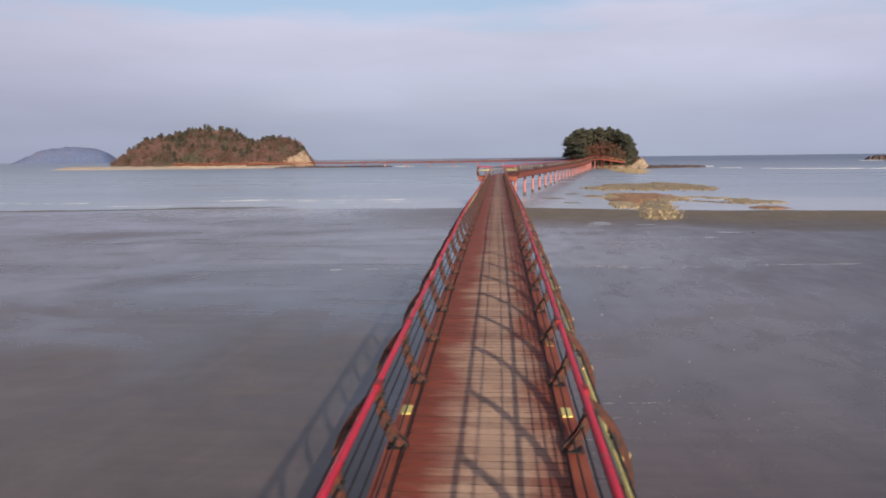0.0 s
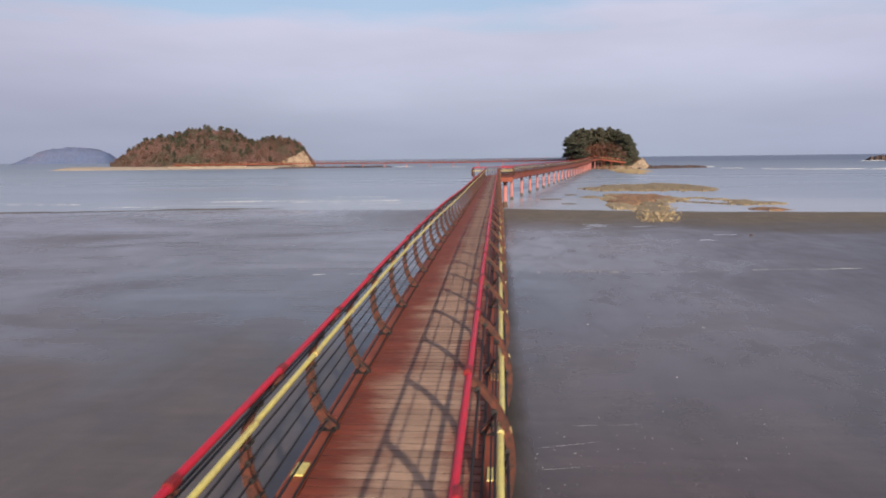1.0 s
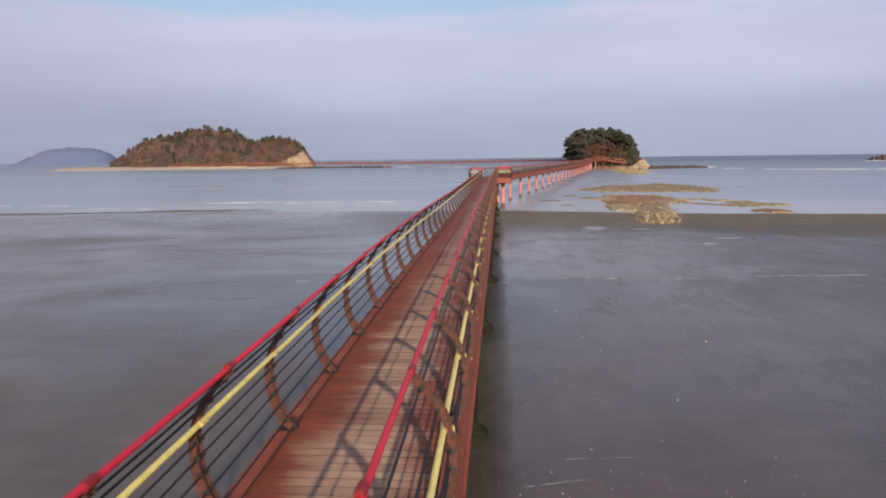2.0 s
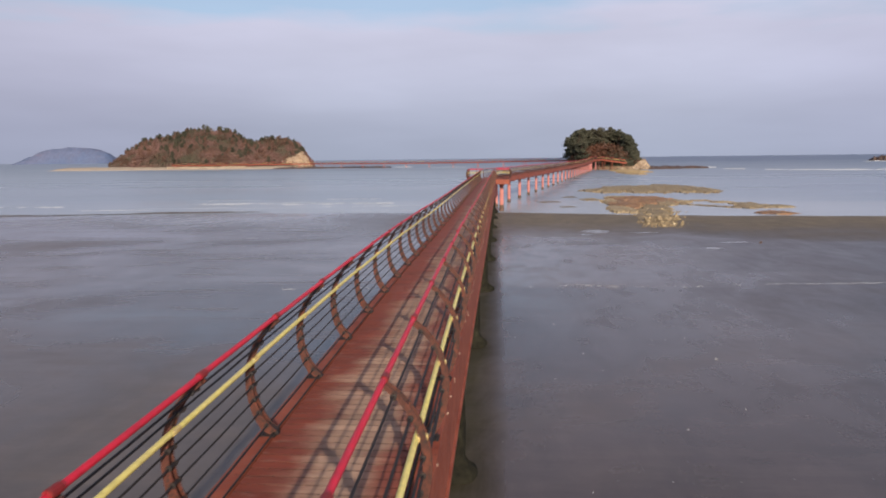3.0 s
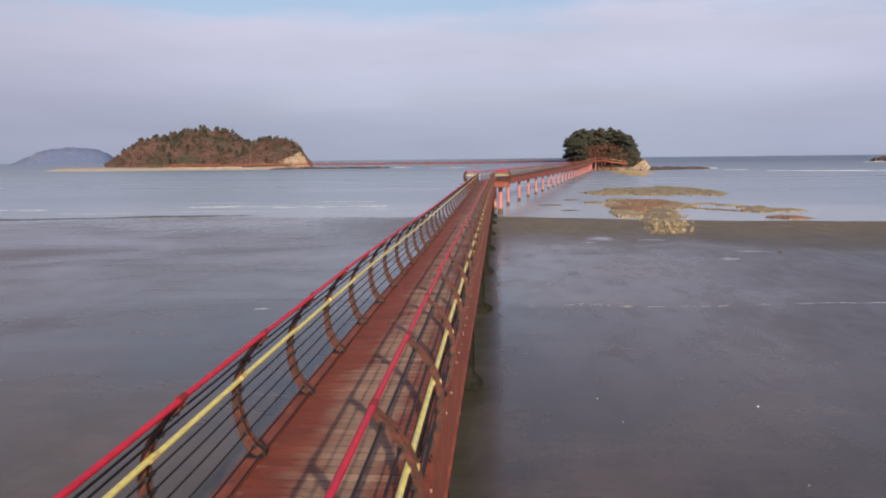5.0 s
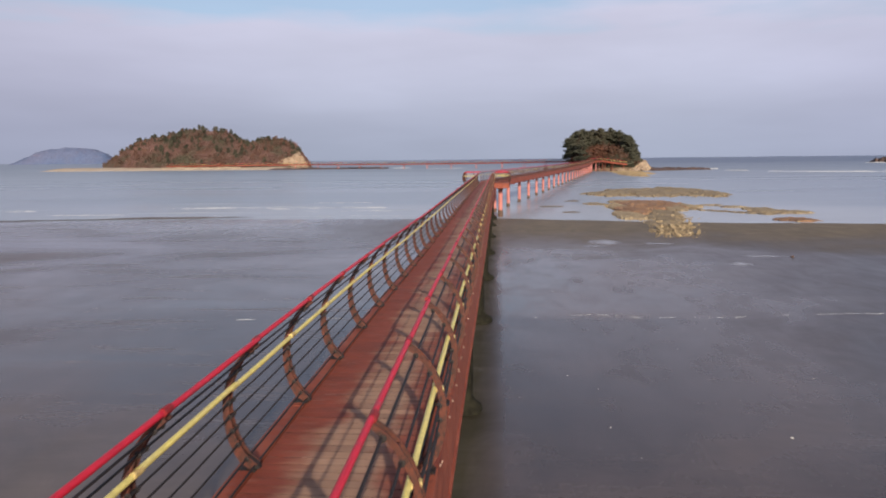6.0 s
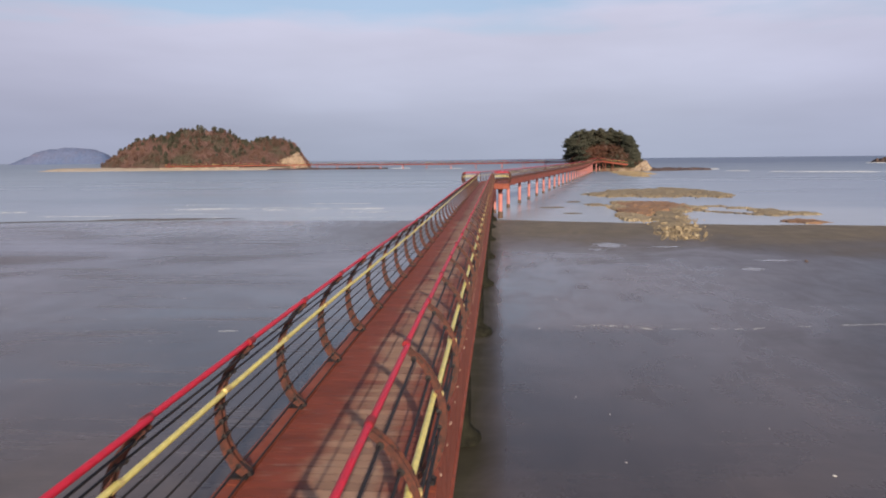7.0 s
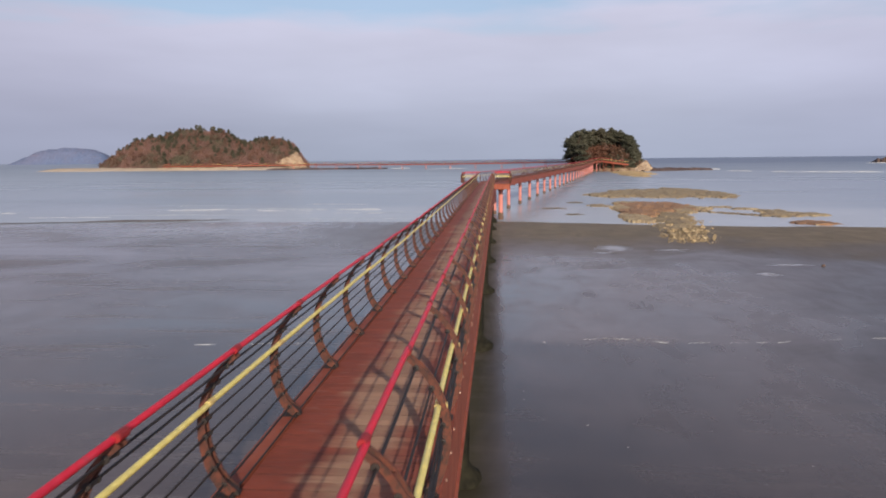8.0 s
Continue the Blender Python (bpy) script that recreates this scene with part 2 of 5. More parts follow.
def plank_material():
    """Bare grey-beige boards where people walk, with old red-brown staining left along the sides, widened on the right
    for rail shadows.
    """
    m, nt, b = nodes_of("worn_deck_boards")
    oi = nt.nodes.new("ShaderNodeObjectInfo").outputs["Random"]
    isl = nt.nodes.new("ShaderNodeNewGeometry").outputs["Random Per Island"]
    rnd = math_node(nt, "FRACT", math_node(nt, "ADD", oi, isl), 0.0)
    v = coords(nt, (1, 1, 1))
    sep = nt.nodes.new("ShaderNodeSeparateXYZ")
    nt.links.new(v, sep.inputs[0])
    along = coords(nt, (2.2, 26.0, 4.0))
    grain = noise_node(nt, along, 1.5, 6.0, 0.65)
    broad = noise_node(nt, v, 0.9, 3.0)
    # the edge of the stain wanders from board to board
    edge = math_node(nt, "ADD", remap(nt, rnd, 0, 1, -0.07, 0.07), remap(nt, broad, 0.3, 0.7, -0.20, 0.20))
    edge = math_node(nt, "ADD", edge, remap(nt, grain, 0.3, 0.7, -0.10, 0.10))
    # more of the old stain is left farther out along the bridge
    edge = math_node(nt, "ADD", edge, remap(nt, sep.outputs["Y"], 10.0, 15.0, 0.0, -0.13))
    edge = math_node(nt, "ADD", edge, remap(nt, sep.outputs["Y"], 15.0, 30.0, 0.0, -0.08))
    x = math_node(nt, "ADD", sep.outputs["X"], edge)
    left = remap(nt, x, -0.60, -0.14, 1.0, 0.0)
    # on this side spread wider, so the colour also carries the railing's shadows
    right = remap(nt, math_node(nt, "SUBTRACT", sep.outputs["X"], edge), 0.36, 0.78, 0.0, 0.95)
    stain_shade = math_node(nt, "MAXIMUM", left, right)
    # a thin even remnant of stain over the walked strip, thicker farther out
    stain_shade = math_node(nt, "MAXIMUM", stain_shade, remap(nt, sep.outputs["Y"], 9.0, 24.0, 0.04, 0.26))
    bare = ramp_node(nt, grain, [(0.25, (0.330, 0.200, 0.135)), (0.75, (0.60, 0.405, 0.285))])
    bare = mix_col(nt, 1.0, bare, remap(nt, rnd, 0, 1, 0.70, 1.20), "MULTIPLY")
    # greyer, dirtier boards past the first spans
    bare = mix_col(nt, remap(nt, sep.outputs["Y"], 12.0, 24.0, 0.0, 1.0), bare, mix_col(nt, 1.0, bare, (0.80, 0.78, 0.72), "MULTIPLY"))
    red = ramp_node(nt, grain, [(0.25, (0.178, 0.036, 0.018)), (0.75, (0.275, 0.058, 0.030))])
    red = mix_col(nt, 1.0, red, remap(nt, noise_node(nt, coords(nt, (1.2, 3.4, 1.0)), 1.0, 6.0, 0.65), 0.3, 0.7, 0.68, 1.22), "MULTIPLY")
    blot = ramp_node(nt, noise_node(nt, v, 2.3, 6.0, 0.6), [(0.58, (0, 0, 0)), (0.80, (0.6, 0.6, 0.6))])
    bare = mix_col(nt, blot, bare, red)
    col = mix_col(nt, stain_shade, bare, red)
    # pale scuffs across the boards
    scuff = ramp_node(nt, noise_node(nt, coords(nt, (1.6, 9.0, 1.0)), 1.3, 5.0, 0.6), [(0.62, (0, 0, 0)), (0.76, (0.55, 0.55, 0.55))])
    col = mix_col(nt, scuff, col, (0.46, 0.33, 0.265))
    nt.links.new(col, b.inputs["Base Color"])
    nt.links.new(remap(nt, grain, 0.3, 0.7, 0.55, 0.85), b.inputs["Roughness"])
    bump_to(nt, b, grain, 0.3, 0.004)
    return m


PLANK = plank_material()
# dark edge colour that holds the shade in the gaps between boards
PLANK_SIDE = surf("shaded_board_edge", (0.030, 0.016, 0.012), (0.018, 0.012, 0.010), 8.0, rough=(0.85, 1.0), dist=0.002)


def sand_material():
    """Tidal flat: brown-grey mud with a film of water lying in long shore-parallel streaks, and a drained bar before the shore."""
    m, nt, b = nodes_of("wet_tidal_sand")
    v = coords(nt)
    sep = nt.nodes.new("ShaderNodeSeparateXYZ")
    nt.links.new(v, sep.inputs[0])
    film = noise_node(nt, coords(nt, (0.055, 0.075, 0.1), turn=0.5), 1.0, 4.0, 0.55, 1.1)
    wide = noise_node(nt, coords(nt, (0.012, 0.030, 0.1)), 1.0, 3.0)
    fine = noise_node(nt, coords(nt, (0.35, 1.4, 1.0)), 1.0, 6.0, 0.65)
    mottle = noise_node(nt, coords(nt, (0.42, 0.15, 0.1), turn=0.30), 1.0, 6.0, 0.66, 1.2)
    cloud = math_node(nt, "ADD", math_node(nt, "MULTIPLY", film, 0.60), math_node(nt, "MULTIPLY", wide, 0.30))
    cloud = math_node(nt, "ADD", cloud, math_node(nt, "MULTIPLY", mottle, 0.22))
    wet = remap(nt, cloud, 0.44, 0.64, 0.0, 1.0)
    patchy = noise_node(nt, coords(nt, (0.55, 0.34, 1.0), turn=0.2), 1.0, 6.0, 0.68, 0.8)
    wet = math_node(nt, "MULTIPLY", wet, math_node(nt, "ADD", remap(nt, patchy, 0.36, 0.62, 0.55, 1.10), math_node(nt, "MULTIPLY", remap(nt, sep.outputs["X"], -3.0, 1.0, 1.0, 0.0), remap(nt, patchy, 0.36, 0.62, 0.34, -0.06))))
    # the bar: a band parallel to the shore, with a wandering inner edge
    yy = math_node(nt, "ADD", sep.outputs["Y"], remap(nt, film, 0.3, 0.7, -7.0, 7.0))
    yy = math_node(nt, "ADD", yy, remap(nt, sep.outputs["X"], -60.0, -10.0, -12.0, 0.0))
    bar = remap(nt, yy, 62.0, 78.0, 0.0, 1.0)
    bar = math_node(nt, "MULTIPLY", bar, remap(nt, math_node(nt, "ADD", sep.outputs["X"], remap(nt, film, 0.3, 0.7, -10.0, 10.0)), -20.0, -7.0, 0.10, 1.0))
    bar = math_node(nt, "MULTIPLY", bar, remap(nt, sep.outputs["X"], -3.0, 5.0, 0.3, 1.0))
    # the flat is darker and holds less film towards one side
    side = math_node(nt, "MULTIPLY", remap(nt, math_node(nt, "ADD", sep.outputs["X"], remap(nt, film, 0.3, 0.7, -8.0, 8.0)), 5.0, 20.0, 0.0, 0.85), remap(nt, sep.outputs["Y"], 22.0, 38.0, 0.75, 1.0))
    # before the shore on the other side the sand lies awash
    awash_sheen = math_node(nt, "MULTIPLY", remap(nt, yy, 64.0, 84.0, 0.0, 1.0), remap(nt, math_node(nt, "ADD", sep.outputs["X"], remap(nt, mottle, 0.3, 0.7, -5.0, 5.0)), -24.0, -9.0, 1.0, 0.0))
    bar = math_node(nt, "MULTIPLY", bar, remap(nt, awash_sheen, 0, 1, 1.0, 0.0))
    wet = math_node(nt, "MAXIMUM", wet, awash_sheen)
    dry = math_node(nt, "MAXIMUM", bar, side)
    wet = math_node(nt, "MULTIPLY", wet, remap(nt, dry, 0, 1, 1.0, 0.10))
    wet = math_node(nt, "MULTIPLY", wet, remap(nt, sep.outputs["X"], 6.0, 45.0, 1.0, 0.5))
    # better drained close in, on the other side of the bridge
    drained = remap(nt, math_node(nt, "ADD", sep.outputs["Y"], remap(nt, film, 0.3, 0.7, -5.0, 5.0)), 24.0, 31.0, 0.85, 0.0)
    drained = math_node(nt, "MULTIPLY", drained, remap(nt, math_node(nt, "ADD", sep.outputs["X"], remap(nt, mottle, 0.3, 0.7, -1.5, 1.5)), -5.0, -1.5, 1.0, 0.0))
    wet = math_node(nt, "MULTIPLY", wet, remap(nt, drained, 0, 1, 1.0, 0.1))
    # a sheet of standing water fills the trough inside the foam line
    ye = math_node(nt, "ADD", sep.outputs["Y"], remap(nt, noise_node(nt, coords(nt, (0.25, 0.1, 0.1)), 1.0, 5.0), 0.3, 0.7, -0.9, 0.9))
    trough = math_node(nt, "MULTIPLY", remap(nt, ye, 42.3, 43.4, 1.0, 0.0), remap(nt, yy, 18.0, 33.0, 0.0, 1.0))
    trough = math_node(nt, "MULTIPLY", trough, remap(nt, sep.outputs["X"], -8.0, 0.0, 0.30, 1.0))
    trough = math_node(nt, "MULTIPLY", trough, remap(nt, drained, 0, 1, 1.0, 0.0))
    trough = math_node(nt, "MULTIPLY", trough, remap(nt, side, 0, 0.75, 1.0, 0.15))
    trough = math_node(nt, "MULTIPLY", trough, remap(nt, sep.outputs["X"], 4.0, 11.0, 1.0, 0.5))
    wet = math_node(nt, "MAXIMUM", math_node(nt, "MULTIPLY", wet, remap(nt, trough, 0, 1, 1.0, 0.75)), math_node(nt, "MULTIPLY", trough, 0.45))
    col = mix_col(nt, wet, (0.112, 0.083, 0.073), (0.082, 0.060, 0.056))
    col = mix_col(nt, trough, col, (0.040, 0.031, 0.031))
    col = mix_col(nt, drained, col, (0.110, 0.090, 0.078))
    # dark reflection of the bridge along the piles, put into the sand's colour
    bridge_mirror = remap(nt, math_node(nt, "ADD", sep.outputs["X"], remap(nt, mottle, 0.3, 0.7, -0.22, 0.22)), 0.85, 1.75, 0.95, 0.0)
    bridge_mirror = math_node(nt, "MULTIPLY", bridge_mirror, remap(nt, sep.outputs["X"], -1.9, -1.2, 0.0, 1.0))
    col = mix_col(nt, bridge_mirror, col, (0.052, 0.045, 0.027))
    # pale sky reflection on the awash sand, put into its colour
    col = mix_col(nt, awash_sheen, col, (0.285, 0.285, 0.315))
    col = mix_col(nt, side, col, (0.046, 0.036, 0.037))
    col = mix_col(nt, bar, col, (0.175, 0.142, 0.102))
    col = mix_col(nt, 1.0, col, remap(nt, fine, 0.25, 0.75, 0.82, 1.16), "MULTIPLY")
    col = mix_col(nt, 1.0, col, remap(nt, mottle, 0.3, 0.7, 0.84, 1.18), "MULTIPLY")
    col = mix_col(nt, 1.0, col, remap(nt, patchy, 0.34, 0.66, 0.86, 1.16), "MULTIPLY")
    # thin pale streaks of silt drawn out along the shore
    silt = ramp_node(nt, noise_node(nt, coords(nt, (0.09, 0.75, 1.0), turn=0.08), 1.0, 7.0, 0.72), [(0.52, (0, 0, 0)), (0.78, (0.6, 0.6, 0.6))])
    silt = math_node(nt, "MULTIPLY", silt, remap(nt, bar, 0, 1, 1.0, 0.3))
    silt = math_node(nt, "MULTIPLY", silt, remap(nt, sep.outputs["X"], -2.0, 2.0, 1.0, 0.30))
    col = mix_col(nt, silt, col, (0.215, 0.180, 0.165))
    nt.links.new(col, b.inputs["Base Color"])
    rough = math_node(nt, "ADD", remap(nt, wet, 0, 1, 0.30, 0.07), remap(nt, mottle, 0.3, 0.7, -0.03, 0.10))
    rough = math_node(nt, "ADD", rough, remap(nt, bar, 0, 1, 0.0, 0.42))
    rough = math_node(nt, "ADD", rough, remap(nt, side, 0, 1, 0.0, 0.04))
    rough = math_node(nt, "ADD", rough, remap(nt, drained, 0, 1, 0.0, 0.12))
    rough = math_node(nt, "ADD", rough, remap(nt, bridge_mirror, 0, 1, 0.0, 0.4))
    rough = math_node(nt, "ADD", rough, remap(nt, awash_sheen, 0, 1, 0.0, 0.09))
    rough = math_node(nt, "ADD", rough, math_node(nt, "MULTIPLY", silt, 0.3))
    rough = math_node(nt, "MAXIMUM", rough, 0.09)
    nt.links.new(rough, b.inputs["Roughness"])
    spec = math_node(nt, "MULTIPLY", remap(nt, bar, 0, 1, 0.5, 0.25), remap(nt, side, 0, 0.85, 1.0, 0.64))
    spec = math_node(nt, "MULTIPLY", spec, remap(nt, bridge_mirror, 0, 0.9, 1.0, 0.2))
    nt.links.new(spec, b.inputs["Specular IOR Level"])
    b.inputs["IOR"].default_value = 1.55
    rip = noise_node(nt, coords(nt, (3.0, 7.0, 1.0)), 1.0, 4.0, 0.6)
    bump_to(nt, b, math_node(nt, "ADD", math_node(nt, "MULTIPLY", fine, 2.0), rip), 0.05, 0.02)
    return m


def water_material():
    m, nt, b = nodes_of("shallow_sea")
    v = coords(nt, (0.10, 0.32, 0.1))
    chop = noise_node(nt, v, 1.0, 6.0, 0.6)
    swell = noise_node(nt, coords(nt, (0.008, 0.05, 0.1)), 1.0, 3.0)
    col = mix_col(nt, swell, (0.315, 0.365, 0.425), (0.255, 0.310, 0.370))
    sep = nt.nodes.new("ShaderNodeSeparateXYZ")
    nt.links.new(coords(nt), sep.inputs[0])
    col = mix_col(nt, remap(nt, sep.outputs["X"], 18.0, 75.0, 0.0, 0.8), col, (0.205, 0.255, 0.330))
    deep = remap(nt, math_node(nt, "ADD", sep.outputs["Y"], remap(nt, swell, 0.3, 0.7, -60.0, 60.0)), 330.0, 900.0, 0.0, 1.0)
    deep = math_node(nt, "MULTIPLY", deep, remap(nt, sep.outputs["X"], -300.0, 100.0, 0.35, 1.0))
    col = mix_col(nt, deep, col, (0.085, 0.125, 0.205))
    # silt-laden pale water over the shoal before the sand
    shoal = remap(nt, math_node(nt, "ADD", sep.outputs["Y"], remap(nt, swell, 0.3, 0.7, -14.0, 14.0)), 98.0, 128.0, 0.65, 0.0)
    shoal = math_node(nt, "MULTIPLY", shoal, remap(nt, sep.outputs["X"], -75.0, -30.0, 0.2, 1.0))
    col = mix_col(nt, shoal, col, (0.43, 0.46, 0.50))
    nt.links.new(col, b.inputs["Base Color"])
    nt.links.new(math_node(nt, "ADD", remap(nt, swell, 0.3, 0.7, 0.18, 0.27), remap(nt, sep.outputs["Y"], 140.0, 420.0, 0.0, 0.16)), b.inputs["Roughness"])
    b.inputs["IOR"].default_value = 1.33
    b.inputs["Specular IOR Level"].default_value = 0.34
    bump_to(nt, b, chop, 0.18, 0.25)
    return m


SAND, WATER = sand_material(), water_material()


# ---------------------------------------------------------------- mesh helpers
def mesh_of(name, bm, material, smooth=False):
    me = bpy.data.meshes.new(name)
    bm.to_mesh(me)
    bm.free()
    me.materials.append(material)
    if smooth:
        me.shade_smooth()
    return me


def from_lists(name, verts, faces, material, smooth=False):
    me = bpy.data.meshes.new(name)
    me.from_pydata(verts, [], faces)
    me.materials.append(material)
    me.update()
    if smooth:
        me.shade_smooth()
    return me


def child(name, me, parent, m=None, label=""):
    ob = new(name, me)
    ob.parent = parent
    if m is not None:
        ob.matrix_basis = m
    return tagged(ob, label)


def part(name, bm, material, parent, label="", smooth=False):
    return child(name, mesh_of(name, bm, material, smooth), parent, None, label)


def thing(name, label, category, at=(0, 0, 0), group="", kind=""):
    ob = new(name)
    ob.location = at
    return tagged(ob, label, category, group, kind)


def box(bm, c, size, bevel=0.0, turn=None):
    m = Matrix.Translation(c) @ (turn or Matrix.Identity(4)) @ Matrix.Diagonal((*size, 1))
    r = bmesh.ops.create_cube(bm, size=1.0, matrix=m)
    if bevel:
        es = list({e for v in r["verts"] for e in v.link_edges})
        bmesh.ops.bevel(bm, geom=es, offset=bevel, segments=1, affect="EDGES", profile=0.5)


def tube(bm, points, r, n=8, cap=True):
    """A round bar through the points."""
    pts = [Vector(p) for p in points]
    rings = []
    for i, p in enumerate(pts):
        d = (pts[min(i + 1, len(pts) - 1)] - pts[max(i - 1, 0)]).normalized()
        side = d.cross(Vector((0, 0, 1)) if abs(d.z) < 0.9 else Vector((1, 0, 0))).normalized()
        up = side.cross(d)
        rr = r[i] if isinstance(r, (list, tuple)) else r
        rings.append([bm.verts.new(p + (side * math.cos(a) + up * math.sin(a)) * rr) for a in (2 * math.pi * k / n for k in range(n))])
    for a, b in zip(rings, rings[1:]):
        for k in range(n):
            bm.faces.new((a[k], a[(k + 1) % n], b[(k + 1) % n], b[k]))
    if cap:
        bm.faces.new(rings[0][::-1])
        bm.faces.new(rings[-1])


# ---------------------------------------------------------------- ground and sea
SHORE_Y = 89.0


def ground_z(x, y):
    """Flat tidal flat that dips gently under the sea past the shore line."""
    slant = max(-4.5, min(3.5, -0.20 * (x - 22)))
    slant -= 1.8 * max(0.0, min(1.0, (-30 - x) / 40)) + 0.8 * math.sin(x * 0.083)
    d = y - (SHORE_Y + 1.2 + slant + 0.5 * math.sin(x * 0.17 + 1.0) + 0.25 * math.sin(x * 0.61))
    return -0.03 * d if -8 < d < 40 else (0.24 if d <= -8 else -1.2)


def build_ground():
    xs = [-4800, -2500, -1200, -600, -320, -220, -160] + list(range(-120, 0, 6)) + list(range(0, 60, 2)) + list(range(60, 121, 6)) + [160, 220, 320, 600, 1200, 2500, 4800]
    ys = [-4800, -2400, -1000, -400, -150, -60, -20] + list(range(0, 78, 6)) + list(range(78, 102, 2)) + [110, 130, 180, 300, 600, 1200, 2500, 4850]
    verts = [(x, y, ground_z(x, y) - 0.24) for y in ys for x in xs]
    w = len(xs)
    faces = [(j * w + i, j * w + i + 1, (j + 1) * w + i + 1, (j + 1) * w + i) for j in range(len(ys) - 1) for i in range(w - 1)]
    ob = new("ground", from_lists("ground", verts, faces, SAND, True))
    tagged(ob, "wet grey-brown tidal sand flat with shallow water films", "ground", kind="structure")
    water = from_lists("water", [(-4800, SHORE_Y - 12, -0.25), (4800, SHORE_Y - 12, -0.25), (4800, 4850, -0.25), (-4800, 4850, -0.25)], [(0, 1, 2, 3)], WATER)
    tagged(new("water", water), "calm grey-blue shallow sea under a hazy sky", "sea", kind="structure")


build_ground()


# ---------------------------------------------------------------- footbridge over the flat
DECK_Z, HALF = 3.88, 0.976
RAIL_X, RAIL_H = 0.717, 1.29
YEL_X, YEL_H = 0.958, 0.83
BAY, POST_Y0 = 1.8, 8.8
POST_KS = list(range(-8, 49))
BRIDGE_END = POST_Y0 + BAY * 48
PROFILE_Y = [-10, 0, 8, 16, 24, 34, 50, 100]
PROFILE_Z = [-0.48, -0.36, -0.21, 0.0, 0.08, 0.02, 0.06, 0.08]


def deck_z(y):
    """Height of the deck, which rises a little over the first spans."""
    return DECK_Z + sum(np.interp(y + d, PROFILE_Y, PROFILE_Z) for d in (-3, -1.5, 0, 1.5, 3)) / 5


def post_y(k):
    return POST_Y0 + BAY * k


def arc(h, inset=0.0):
    """Distance from the axis of a bowed post at the height h over the deck."""
    c = max(-1.0, min(1.0, (h - 0.62) / 0.66))
    return 0.62 + 0.415 * math.sqrt(1 - c * c) ** (1.35 if c > 0 else 1.0) - inset


def post_mesh(side):
    """Two bowed plates side by side, held apart by spacers between the wires."""
    bm = bmesh.new()
    n = 14
    for y0 in (-0.039, 0.039):
        rows = []
        for i in range(n + 1):
            h = 0.02 + 1.225 * i / n
            d = Vector((arc(h + 0.01) - arc(h - 0.01), 0.02)).normalized()
            wdt = 0.022 + 0.034 * (1 - i / n) ** 1.6
            rows.append([bm.verts.new((side * (arc(h) + w * d.y), y0 + y, max(0.012, h - w * d.x)))
                         for w, y in ((-wdt, -0.008), (wdt, -0.008), (wdt, 0.008), (-wdt, 0.008))])
        for a, b in zip(rows, rows[1:]):
            for k in range(4):
                bm.faces.new((a[k], a[(k + 1) % 4], b[(k + 1) % 4], b[k]))
        bm.faces.new(rows[0])
        bm.faces.new(rows[-1][::-1])
    for h in (0.19, 0.47, 0.75, 1.09):
        x = side * arc(h)
        tube(bm, [(x, -0.034, h), (x, 0.034, h)], 0.018, 6)
    bmesh.ops.recalc_face_normals(bm, faces=bm.faces)
    return mesh_of("post", bm, STEEL_POST)


WIRES = [1.16, 0.99, 0.68, 0.54, 0.40, 0.26, 0.12]


def clamp_mesh(side, heights):
    """Dark ferrules in which the wires run through a post."""
    bm = bmesh.new()
    for h in heights:
        x = side * arc(h, 0.030)
        tube(bm, [(x, -0.062, h), (x, -0.060, h), (x, -0.044, h), (x, -0.043, h), (x, 0.043, h), (x, 0.044, h), (x, 0.060, h), (x, 0.062, h)],
             [0.021, 0.028, 0.028, 0.020, 0.020, 0.028, 0.028, 0.021], 7)
    return mesh_of("wire_clamp", bm, DARK)


def lug_mesh(side):
    """Dark hooked lug at a post's foot, that holds the wire along the deck's edge."""
    bm = bmesh.new()
    prof = [(0.870, 0.115), (0.835, 0.120), (0.800, 0.095), (0.758, 0.060), (0.742, 0.016), (0.790, 0.020), (0.812, 0.030), (0.870, 0.020)]
    a = [bm.verts.new((side * x, -0.036, z)) for x, z in prof]
    b = [bm.verts.new((side * x, 0.036, z)) for x, z in prof]
    m = len(prof)
    bm.faces.new(a)
    bm.faces.new(b[::-1])
    for k in range(m):
        bm.faces.new((a[k], a[(k + 1) % m], b[(k + 1) % m], b[k]))
    bmesh.ops.recalc_face_normals(bm, faces=bm.faces)
    return mesh_of("foot_lug", bm, DARK)


def collar_mesh(side):
    bm = bmesh.new()
    tube(bm, [(side * RAIL_X, -0.060, RAIL_H), (side * RAIL_X, -0.052, RAIL_H), (side * RAIL_X, 0.052, RAIL_H), (side * RAIL_X, 0.060, RAIL_H)], [0.028, 0.033, 0.033, 0.028], 10)
    return mesh_of("rail_collar", bm, COLLAR)


def foot_mesh(side):
    bm = bmesh.new()
    box(bm, (side * 0.865, 0, 0.010), (0.19, 0.17, 0.018), 0.004)
    for x in (0.80, 0.93):
        for y in (-0.06, 0.06):
            tube(bm, [(side * x, y, 0.018), (side * x, y, 0.040)], 0.013, 6)
    return mesh_of("foot_plate", bm, DARK)


def bay_tube(name, y0, y1, r, material, n=10):
    """A straight length of tube between two posts, in the post's own frame (it starts at its post)."""
    bm = bmesh.new()
    tube(bm, [(0, y0, 0), (0, (y0 + y1) / 2, 0), (0, y1, 0)], r, n, cap=False)
    return mesh_of(name, bm, material, True)


def tilt(k):
    """Slope of the deck from post k to the next, as a turn about the crosswise axis."""
    return math.atan2(deck_z(post_y(k + 1)) - deck_z(post_y(k)), BAY)


